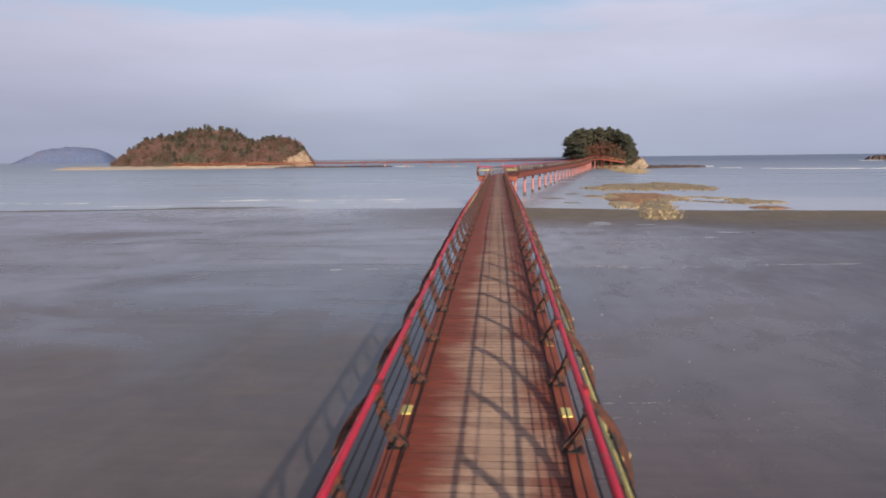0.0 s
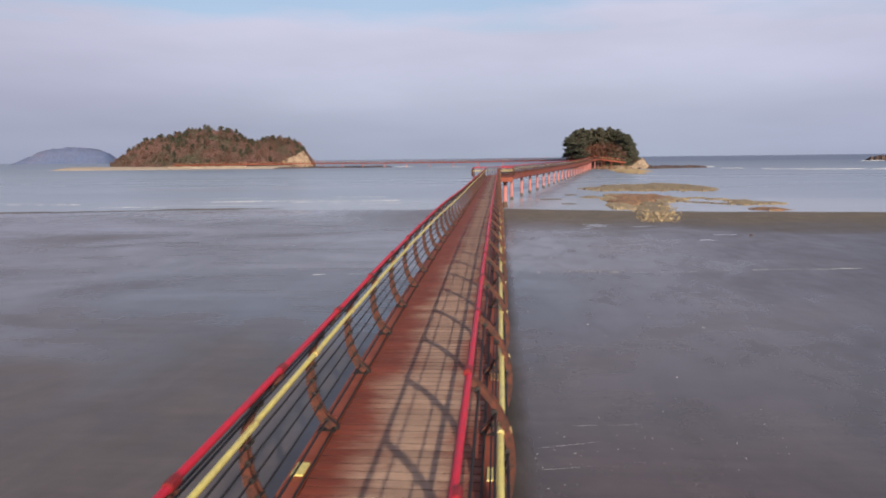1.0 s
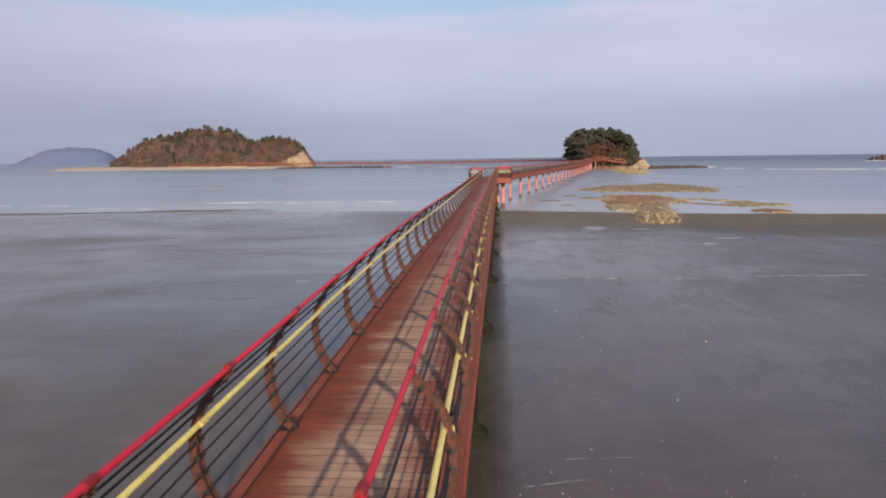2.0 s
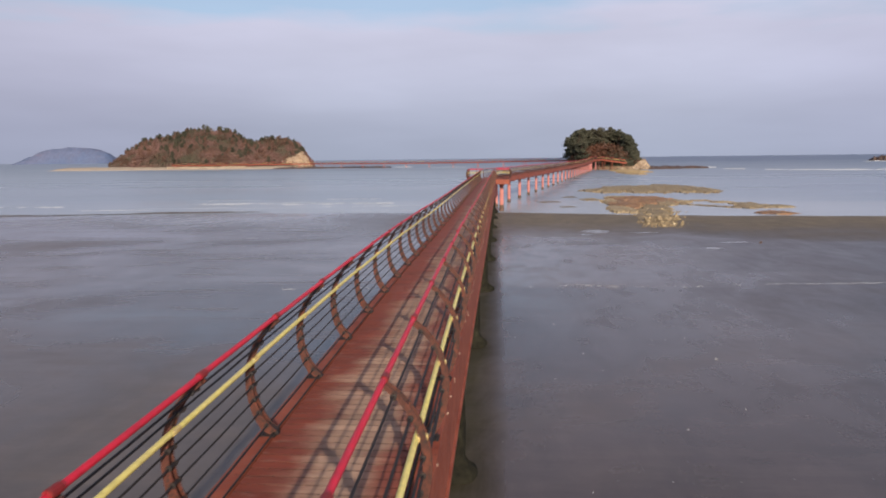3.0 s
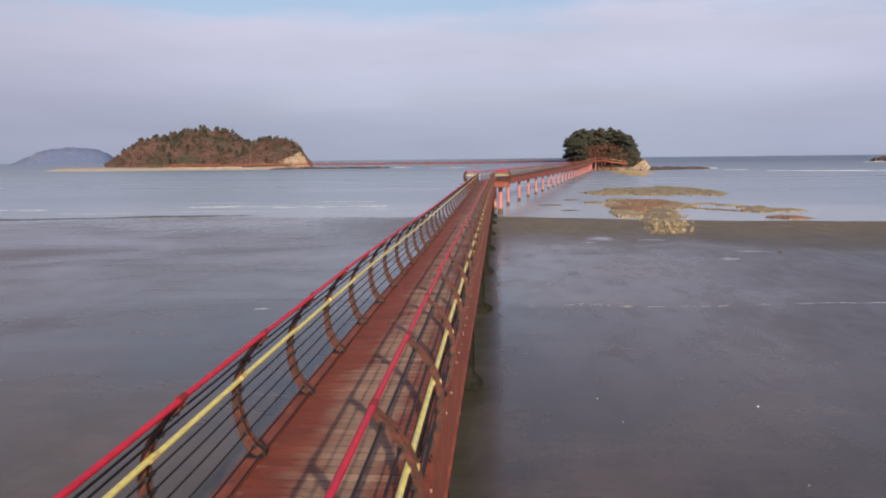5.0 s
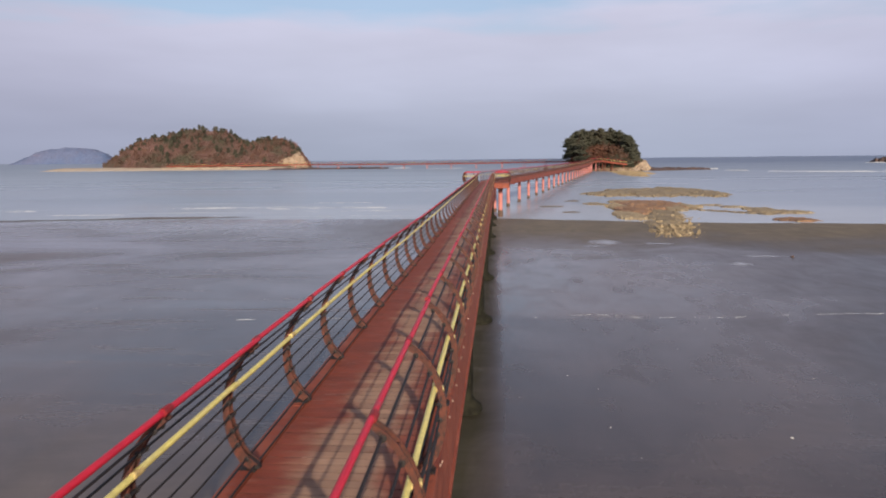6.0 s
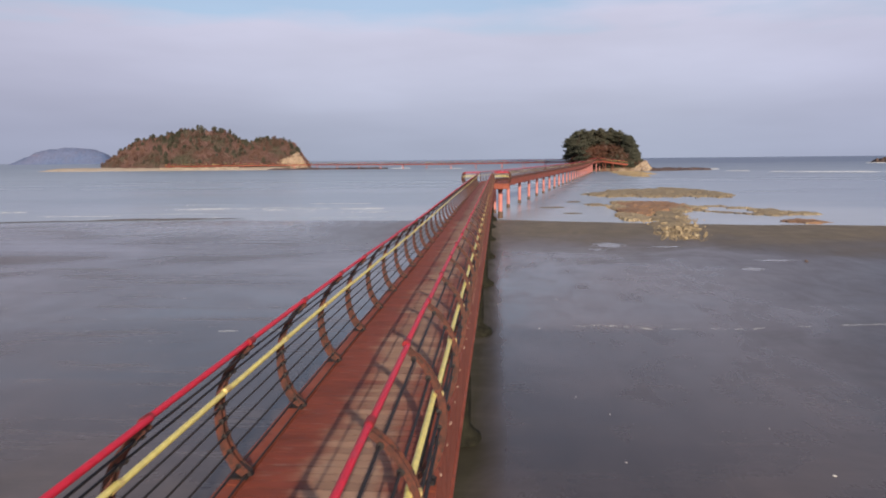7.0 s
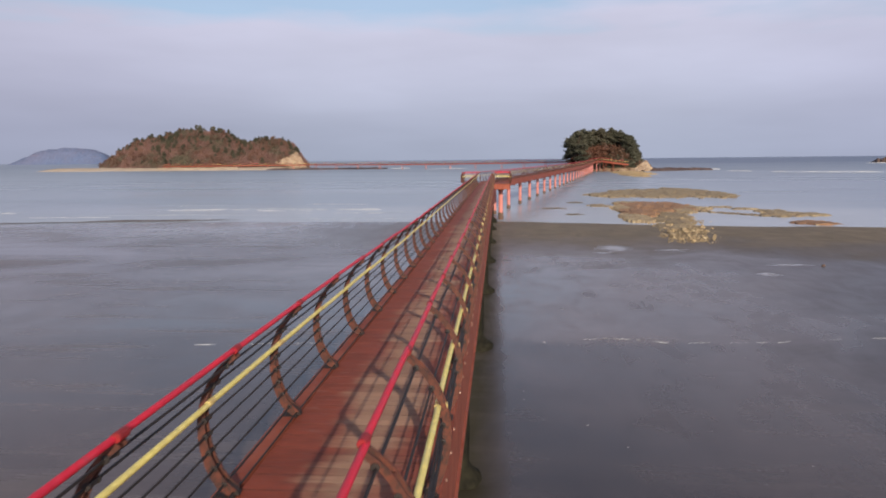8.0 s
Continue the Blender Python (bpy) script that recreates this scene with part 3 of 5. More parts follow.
def build_footbridge():
    fb = thing("footbridge", "long red-brown steel footbridge with worn boards on piles", "bridge")
    rng = random.Random(4)
    meshes = {s: (post_mesh(s), foot_mesh(s), clamp_mesh(s, WIRES), lug_mesh(s), collar_mesh(s)) for s in (-1, 1)}
    clamps = {s: [clamp_mesh(s, [h]) for h in WIRES] for s in (-1, 1)}
    red = bay_tube("handrail", 0.0, BAY, 0.0245, RED)
    yel = bay_tube("mid_rail", 0.0, BAY, 0.0255, YELLOW)
    sleeve = {}
    for s in (-1, 1):
        bm = bmesh.new()
        tube(bm, [(0, y, 0) for y in (-0.062, -0.060, 0.060, 0.062)], [0.026, 0.0285, 0.0285, 0.026], 9)
        box(bm, (s * 0.040, 0, 0), (0.085, 0.056, 0.044), 0.006)
        sleeve[s] = mesh_of("rail_bracket", bm, BRACKET)
    for k in POST_KS:
        y, z = post_y(k), deck_z(post_y(k))
        for s in (-1, 1):
            jig = Euler((rng.gauss(0, 0.010), rng.gauss(0, 0.006), rng.gauss(0, 0.012))).to_matrix().to_4x4()
            p = child("post", meshes[s][0], fb, Matrix.Translation((0, y, z)) @ jig)
            child("foot_plate", meshes[s][1], p)
            if -2 <= k < 18:
                for cm in clamps[s]:
                    child("wire_clamp", cm, p)
            else:
                tagged(child("wire_clamp", meshes[s][2], p), kind="stuff")
            child("foot_lug", meshes[s][3], p)
            child("rail_collar", meshes[s][4], p)
            child("rail_bracket", sleeve[s], p, Matrix.Translation((s * YEL_X, 0, YEL_H)))
            if k < POST_KS[-1]:
                turn = Matrix.Rotation(tilt(k), 4, "X")
                wob = [rng.gauss(0, 0.004) for _ in range(2)]
                child("handrail", red, fb, Matrix.Translation((s * RAIL_X + wob[0], y, z + RAIL_H + wob[1])) @ turn, "red painted handrail")
                child("mid_rail", yel, fb, Matrix.Translation((s * YEL_X + wob[1], y, z + YEL_H + wob[0])) @ turn, "yellow painted rail")
    for s in (-1, 1):
        for x, h in [(arc(h, 0.030), h) for h in WIRES] + [(0.785, 0.048)]:
            bm = bmesh.new()
            pts = []
            for k in POST_KS:
                y = post_y(k)
                pts.append((s * x, y, deck_z(y) + h))
                if k < POST_KS[-1]:
                    ym = y + BAY / 2
                    pts.append((s * x, ym, (deck_z(y) + deck_z(y + BAY)) / 2 + h - 0.006))
            tube(bm, pts, 0.0108, 5)
            part("wire", bm, DARK, fb, "dark steel wire")

    # side channels with web and flanges, one length a span
    spans = list(np.arange(-9.7, BRIDGE_END, 10.3)) + [BRIDGE_END]
    for s in (-1, 1):
        for y0, y1 in zip(spans, spans[1:]):
            bm = bmesh.new()
            n = max(2, int((y1 - y0) / 1.7))
            ring = []
            for i in range(n + 1):
                y = y0 + 0.012 + (y1 - y0 - 0.024) * i / n
                z = deck_z(y)
                sec = [(0.800, 0.014), (HALF, 0.014), (HALF, -0.10), (0.955, -0.11), (0.950, -1.03), (0.985, -1.04), (0.985, -1.085), (0.80, -1.085),
                       (0.80, -1.06), (0.925, -1.05), (0.930, -0.03), (0.800, -0.03)]
                ring.append([bm.verts.new((s * a, y, z + b)) for a, b in sec])
            m = len(ring[0])
            for a, b in zip(ring, ring[1:]):
                for k in range(m):
                    bm.faces.new((a[k], a[(k + 1) % m], b[(k + 1) % m], b[k]))
            bm.faces.new(ring[0])
            bm.faces.new(ring[-1][::-1])
            bmesh.ops.recalc_face_normals(bm, faces=bm.faces)
            part("girder", bm, STEEL, fb, "rust-brown painted steel girder")
    # cross beams under the boards
    bm = bmesh.new()
    box(bm, (0, 0, -0.18), (1.84, 0.09, 0.20))
    beam = mesh_of("cross_beam", bm, STEEL)
    for k in POST_KS[:-1:2]:
        y = post_y(k) + 0.9
        child("cross_beam", beam, fb, Matrix.Translation((0, y, deck_z(y))))

    # piles in pairs with a cap
    bm = bmesh.new()
    box(bm, (0, 0, 0), (1.78, 0.42, 0.30), 0.03)
    cap = mesh_of("column_cap", bm, STEEL)
    bm = bmesh.new()
    tube(bm, [(0, 0, 1.85), (0, 0, 2.72)], 0.20, 16, cap=False)
    upper = mesh_of("column", bm, STEEL, True)
    bm = bmesh.new()
    rr = random.Random(2)
    tube(bm, [(0, 0, -0.6), (0, 0, -0.02), (0, 0, 0.12), (0, 0, 0.26), (0, 0, 0.40), (0, 0, 1.1), (0, 0, 1.95)], [0.84, 0.80, 0.72, 0.50, 0.37, 0.35, 0.34], 18)
    for v in bm.verts:
        f = 1 + rr.uniform(-0.10, 0.10)
        v.co.x, v.co.y = v.co.x * f, v.co.y * f
    crust = mesh_of("barnacle_crust", bm, BARNACLE, True)
    for y in (0.6, 10.95, 21.3, 31.6, 42.0, 52.4, 62.8, 73.1, 83.4, 93.2):
        gz = deck_z(y) - 1.235
        child("column_cap", cap, fb, Matrix.Translation((0, y, gz)))
        for s in (-1, 1):
            p = child("column", upper, fb, Matrix.Translation((s * 0.62, y, gz - 2.66)), "dark rust-brown round column")
            child("barnacle_crust", crust, p, Matrix.Translation((0, 0, -(gz - 2.66))) @ Matrix.Diagonal((*((0.62, 0.62) if y < 35 else (0.84, 0.84)), 1, 1)), "dark barnacle crust")

    # two yellow reflector plates on the side channels
    for s in (-1, 1):
        bm = bmesh.new()
        box(bm, (s * 0.885, 9.68, deck_z(9.68) + 0.026), (0.115, 0.25, 0.022), 0.004)
        part("reflector_plate", bm, YELLOW, fb, "small yellow reflector plate")
    bm = bmesh.new()
    box(bm, (0.885, 12.25, deck_z(12.25) + 0.024), (0.115, 0.25, 0.020), 0.004)
    part("reflector_plate", bm, FADED, fb, "rust-stained faded reflector plate")
    # bolt heads along the outer flange
    bm = bmesh.new()
    tube(bm, [(0, 0, 0), (0.020, 0, 0)], 0.017, 6)
    bolt = mesh_of("bolt", bm, ZINC)
    for i in range(100):
        if rng.random() < 0.5:
            continue
        y = 9.0 + 0.62 * (i // 2) + (0.31 if i % 2 else 0.0) + rng.uniform(-0.12, 0.12)
        child("bolt", bolt, fb, Matrix.Translation((HALF - 0.004 if i % 2 else 0.952, y, deck_z(y) - (0.045 if i % 2 else 0.20))))
    return fb


BRIDGE = build_footbridge()


# ---------------------------------------------------------------- viewing platform and the farther bridges
def rail_post(bm, x, y, z, out, h=1.25):
    """A light bowed post; out is the direction it leans out."""
    ox, oy = out
    pts = []
    for i in range(7):
        a = radians(-62 + 142 * i / 6)
        d = 0.30 * (math.cos(a) - math.cos(radians(-62)))
        pts.append((x + ox * d, y + oy * d, z + h * 0.5 + h * 0.53 * math.sin(a)))
    tube(bm, pts, 0.045, 5)


def build_platform():
    pf = thing("viewing_platform", "railed square viewing platform with red and yellow rails on piles", "platform")
    x0, x1, y0, y1, z = -2.65, 2.75, BRIDGE_END + 0.05, BRIDGE_END + 5.6, deck_z(95) + 0.0
    bm = bmesh.new()
    box(bm, ((x0 + x1) / 2, (y0 + y1) / 2, z - 0.35), (x1 - x0 - 0.1, y1 - y0 - 0.1, 0.58), 0.02)
    part("frame", bm, STEEL, pf)
    n = 36
    w = (y1 - y0) / n
    bm = bmesh.new()
    box(bm, (0, 0, 0), (x1 - x0, w - 0.012, 0.05))
    me = mesh_of("board", bm, PLANK)
    for i in range(n):
        child("board", me, pf, Matrix.Translation(((x0 + x1) / 2, y0 + w * (i + 0.5), z - 0.02)))
    runs = [((x0, y0), (-1.0, y0), (0, -1)), ((x0, y0), (x0, y1), (-1, 0)), ((1.0, y0), (x1, y0), (0, -1)), ((x1, y0), (x1, y1), (1, 0)),
            ((x0, y1), (-0.75, y1), (0, 1)), ((1.2, y1), (x1, y1), (0, 1))]
    for a, b, out in runs:
        a, b = Vector((*a, z)), Vector((*b, z))
        cnt = max(2, int((b - a).length / 0.9) + 1)
        for i in range(cnt):
            p = a.lerp(b, i / (cnt - 1))
            bm = bmesh.new()
            rail_post(bm, p.x, p.y, z, out)
            part("post", bm, STEEL_POST, pf)
        for h, o, r, mat_, nm, lab in ((1.25, 0.0, 0.040, RED, "handrail", "red painted handrail"), (0.80, 0.06, 0.032, YELLOW, "mid_rail", "yellow painted rail")):
            bm = bmesh.new()
            off = Vector((out[0] * o, out[1] * o, h))
            tube(bm, [a + off, b + off], r, 6)
            part(nm, bm, mat_, pf, lab)
        for h in (0.2, 0.4, 0.6, 1.0):
            bm = bmesh.new()
            off = Vector((out[0] * 0.12, out[1] * 0.12, h))
            tube(bm, [a + off, b + off], 0.012, 4)
            part("wire", bm, DARK, pf)
    for px in (-1.69, 1.69):
        for py in (y0 + 2.2, y1 - 0.9):
            bm = bmesh.new()
            tube(bm, [(px, py, 0.3), (px, py, z - 0.9)], 0.26, 14, cap=False)
            p = part("column", bm, SALMON, pf, "salmon-red painted round column", True)
            bm = bmesh.new()
            tube(bm, [(px, py, z - 0.95), (px, py, z - 0.80), (px, py, z - 0.66), (px, py, z - 0.62)], [0.27, 0.34, 0.46, 0.46], 14)
            part("column_head", bm, STEEL, p, "dark rust-brown column head")
            bm = bmesh.new()
            tube(bm, [(px, py, -1.4), (px, py, 0.1), (px, py, 0.55)], [0.36, 0.33, 0.27], 12)
            part("barnacle_crust", bm, CRUST, p)
    return pf


build_platform()


def far_bridge(name, label, pts, pile_step, post_step, pile_r, first=0.0, paired=False, full=False, paint=None):
    """A footbridge along the polyline pts (x, y, deck height), on single columns or on pairs."""
    br = thing(name, label, "bridge")
    pts = [Vector(p) for p in pts]
    run = 0.0
    piles, posts = {}, {}

    def unit_pile(h):
        if h not in piles:
            b = bmesh.new()
            tube(b, [(0, 0, 0.25), (0, 0, h)], pile_r, 10, cap=False)
            c = bmesh.new()
            tube(c, [(0, 0, -1.4), (0, 0, -0.1), (0, 0, 0.32), (0, 0, 0.5)], [pile_r * 1.3, pile_r * 1.25, pile_r * 1.12, pile_r * 1.03], 8)
            d = bmesh.new()
            if not paired:
                tube(d, [(-0.95, 0, h - 0.10), (0.95, 0, h - 0.10)], 0.13, 6)
                tube(d, [(0, 0, h - 0.35), (0, 0, h - 0.06)], [pile_r * 1.02, pile_r * 1.35], 10)
            else:
                tube(d, [(0, 0, h - 0.2), (0, 0, h)], pile_r * 1.2, 8)
            piles[h] = (mesh_of("column", b, paint or SALMON, True), mesh_of("barnacle_crust", c, CRUST), mesh_of("column_head", d, STEEL))
        return piles[h]

    for s in (-1, 1):
        if full:
            posts[s] = post_mesh(s)
        else:
            b = bmesh.new()
            rail_post(b, s * 0.88, 0, 0, (s, 0), 1.27)
            posts[s] = mesh_of("post", b, STEEL_POST)
    for a, b in zip(pts, pts[1:]):
        d = b - a
        length = d.length
        yaw = math.atan2(d.y, d.x) - math.pi / 2
        rot = Matrix.Rotation(yaw, 4, "Z") @ Matrix.Rotation(math.asin(d.z / length), 4, "X")
        base = Matrix.Translation(a) @ rot
        bm = bmesh.new()
        box(bm, (0, length / 2, -0.03), (1.7, length + 0.1, 0.06))
        child("deck", mesh_of("deck", bm, PLANK), br, base)
        for s in (-1, 1):
            bm = bmesh.new()
            box(bm, (s * 0.95, length / 2, -0.34), (0.12, length + 0.1, 0.70))
            box(bm, (s * 0.95, length / 2, -0.70), (0.22, length + 0.1, 0.05))
            box(bm, (s * 0.95, length / 2, 0.03), (0.22, length + 0.1, 0.05))
            child("girder", mesh_of("girder", bm, STEEL), br, base)
            for x, h, r, mt, nm in ((RAIL_X, RAIL_H, 0.034, RED, "handrail"), (YEL_X - 0.03, YEL_H, 0.030, YELLOW, "mid_rail")):
                bm = bmesh.new()
                tube(bm, [(s * x, 0, h), (s * x, length, h)], r, 6)
                child(nm, mesh_of(nm, bm, mt), br, base)
            for h in WIRES:
                bm = bmesh.new()
                tube(bm, [(s * arc(h, 0.030), 0, h), (s * arc(h, 0.030), length, h)], 0.014, 4)
                child("wire", mesh_of("wire", bm, DARK), br, base)
        u = (-run) % post_step
        while u < length:
            for s in (-1, 1):
                child("post", posts[s], br, base @ Matrix.Translation((0, u, 0)))
            u += post_step
        u = (first - run) % pile_step
        while u < length:
            p = a + d * (u / length)
            h = round((p.z - 0.68) * 4) / 4 + 0.25
            for off in ((-0.78, 0.78) if paired else (0.0,)):
                m = Matrix.Translation((p.x, p.y, -0.25)) @ Matrix.Rotation(yaw, 4, "Z") @ Matrix.Translation((off, 0, 0))
                q = child("column", unit_pile(h)[0], br, m, "dark rust-brown round column" if paint else "salmon-red painted round column")
                child("barnacle_crust", unit_pile(h)[1], q)
                child("column_head", unit_pile(h)[2], q)
            u += pile_step
        run += length
    return br


far_bridge("footbridge", "red-brown steel footbridge on salmon piles running to a wooded islet",
           [(0.2, 100.9, 3.93), (13.0, 169.4, 3.93), (28.0, 249.6, 3.98), (38.6, 307.0, 4.35), (45.5, 345.0, 5.0), (52.0, 362.0, 5.3)], 10.5, 1.8, 0.24, 4.0, full=True)
far_bridge("footbridge", "landing walkway curving round the foot of the islet", [(52.0, 362.2, 5.3), (57.0, 367.0, 4.6), (66.0, 370.0, 3.4)], 6.0, 1.8, 0.15, 2.5, paired=True, paint=STEEL)
far_bridge("footbridge", "distant thin red footbridge linking two islands across the water",
           [(52.0, 364.0, 5.2), (41.0, 430.0, 4.7), (8.0, 470.0, 4.2), (-29.0, 490.0, 3.7), (-90.0, 520.0, 3.5), (-150.0, 547.0, 3.6), (-205.0, 541.0, 3.5), (-262.0, 540.6, 3.4)], 20.0, 2.4, 0.17, 4.0, paired=True)


# ---------------------------------------------------------------- islands
def hash_noise(x, y, f, seed=0.0):
    return noise.fractal(Vector((x * f, y * f, seed)), 0.8, 2.0, 4)


def terrain(name, xs, ys, height, material, label, category, smooth=False):
    verts = [(x, y, height(x, y)) for y in ys for x in xs]
    w = len(xs)
    faces = [(j * w + i, j * w + i + 1, (j + 1) * w + i + 1, (j + 1) * w + i) for j in range(len(ys) - 1) for i in range(w - 1)]
    return tagged(new(name, from_lists(name, verts, faces, material, smooth)), label, category, kind="structure")


HILL_X = [-347, -334, -318, -300, -284, -268, -250, -236, -226, -218, -206, -190, -178, -168, -161]
HILL_Z = [-1.0, 11.0, 20.0, 26.5, 29.5, 32.5, 31.5, 28.0, 23.0, 21.5, 23.0, 24.0, 20.5, 9.0, -1.0]


def hill_z(x, y):
    """Wooded island: a long ridge, highest near its middle, with a steep end."""
    top = float(np.interp(x, HILL_X, HILL_Z))
    t = abs(y - 604 - 8 * hash_noise(x, 0, 0.02)) / (62 * min(1.0, 0.16 + max(0.0, (x + 350) / 62)) ** 0.7)
    if y > 604:
        t /= min(1.0, max(0.06, (-160 - x) / 70))
    prof = max(0.0, 1 - t ** 1.55)
    z = top * prof + hash_noise(x, y, 0.05) * 2.2 * prof + hash_noise(x, y, 0.15, 3) * 0.9 * prof
    return z if prof > 0 and top > 0 else -1.2


def islet_z(x, y):
    """Small islet: a rounded knoll."""
    u, v = (x - 60.5) / (20.5 if x < 60.5 else 18.0), (y - 398) / 30
    r = math.sqrt(u * u + v * v)
    prof = max(0.0, 1 - r ** 3.0)
    return (9.8 * prof + hash_noise(x, y, 0.12, 5) * 1.4 * prof) if r < 1 else -1.2


terrain("island_hill", [-352 + 3.0 * i for i in range(65)], [536 + 4 * j for j in range(35)], hill_z, SOIL, "wooded island hill with dry russet slopes", "island")
terrain("islet_knoll", [38 + 1.2 * i for i in range(38)], [366 + 1.8 * j for j in range(37)], islet_z, SOIL, "small rocky islet under pine trees", "island")


def beach_z(x, y):
    s = max(0.0, 1 - abs(y - 548) / (16 if x > -352 else 8))
    e = min(1.0, max(0.0, (x + 380) / 26)) * min(1.0, max(0.0, (-150 - x) / 20))
    return -0.9 + 3.2 * math.sqrt(s) * e + 0.25 * hash_noise(x, y, 0.1)


terrain("island_beach", [-400 + 4 * i for i in range(66)], [530 + 2 * j for j in range(18)], beach_z, BEACH, "pale sand beach and spit along an island's foot", "beach", True)


def revetment():
    """A row of pale stone blocks along the island's beach."""
    rng = random.Random(41)
    bm = bmesh.new()
    box(bm, (0, 0, 0), (1.8, 1.4, 1.1), 0.18)
    me = mesh_of("stone_block", bm, BEACH)
    for k in range(27):
        x = -264 + 2.4 * k + rng.uniform(-0.3, 0.3)
        ob = new("stone_block", me)
        ob.matrix_basis = Matrix.Translation((x, 537.6 + rng.uniform(-0.3, 0.3), beach_z(x, 537.6) + rng.uniform(0.35, 0.75))) @ Matrix.Rotation(rng.gauss(0, 0.25), 4, "Z")
        tagged(ob, "pale stone block in a row along the beach", "block", "beach blocks")


revetment()


def leaf_quad(verts, faces, p, size, rng):
    """One small tuft: two crossed triangles."""
    for _ in range(2):
        a = Vector((rng.gauss(0, 1), rng.gauss(0, 1), rng.gauss(0, 0.7))).normalized()
        b = a.cross(Vector((rng.gauss(0, 1), rng.gauss(0, 1), rng.gauss(0, 1)))).normalized()
        i = len(verts)
        verts += [p + a * size, p - a * size * 0.6 + b * size * 0.75, p - a * size * 0.6 - b * size * 0.75]
        faces.append((i, i + 1, i + 2))


def tree_meshes(kind, seed, h):
    """Trunk with limbs, and a crown of foliage pads: flat and ragged on a pine, fuller on an oak."""
    rng = random.Random(seed)
    bm = bmesh.new()
    pine, tall = kind == "pine", h > 12
    lean = Vector((rng.uniform(-0.14, 0.14), rng.uniform(-0.14, 0.14), 0))
    pts = [Vector((0, 0, -0.6)) + lean * (h * t) * t + Vector((rng.uniform(-0.1, 0.1), rng.uniform(-0.1, 0.1), h * 0.92 * t + 0.0)) for t in (0, 0.2, 0.4, 0.6, 0.8, 1.0)]
    tube(bm, pts, [0.22 * h / 9 * f for f in (1.25, 1, 0.85, 0.62, 0.4, 0.12)], 7)
    pads = []
    low = 0.32 if tall else 0.34 if pine else 0.25
    for i in range(26 if tall else 13 if pine else 9):
        t = rng.uniform(low, 0.99)
        base = pts[0].lerp(pts[-1], t * 0.92) + lean * h * t * t * 0.3
        a = rng.uniform(0, 2 * math.pi)
        reach = h * (0.27 if pine else 0.26) * (1.15 - t * 0.80) * rng.uniform(0.45, 1.15)
        tip = base + Vector((math.cos(a) * reach, math.sin(a) * reach, h * rng.uniform(0.0, 0.08)))
        tube(bm, [base, base.lerp(tip, 0.55) + Vector((0, 0, 0.1)), tip], [0.07 * h / 9, 0.05 * h / 9, 0.02], 4)
        pads.append((tip, h * (rng.uniform(0.065, 0.115) if tall else rng.uniform(0.09, 0.15) if pine else rng.uniform(0.12, 0.19))))
    pads.append((pts[-1], h * 0.08))
    trunk = mesh_of("trunk", bm, TRUNK)
    verts, faces = [], []
    flat = 0.42 if tall else 0.55 if pine else 0.8
    size = (0.14, 0.36) if tall else (0.18, 0.40)
    for c, r in pads:
        for _ in range(95 if tall else 75):
            d = Vector((rng.gauss(0, 1), rng.gauss(0, 1), rng.gauss(0, 1)))
            d = d.normalized() * (rng.random() ** 0.5) * (rng.uniform(1.1, 1.7) if rng.random() < 0.28 else 1.0)
            p = c + Vector((d.x * r, d.y * r, d.z * r * flat))
            leaf_quad(verts, faces, p, rng.uniform(*size) * min(h, 10) / 9, rng)
    crown = from_lists("crown", [tuple(v) for v in verts], faces, NEEDLES if pine else OAK)
    return trunk, crown


def plant(tm, name, label, group, x, y, z, s, turn):
    t = thing(name, label, "tree", (x, y, z), group)
    t.rotation_euler = (0, 0, turn)
    t.scale = (s, s, s)
    child("trunk", tm[0], t)
    child("crown", tm[1], t)
    return t


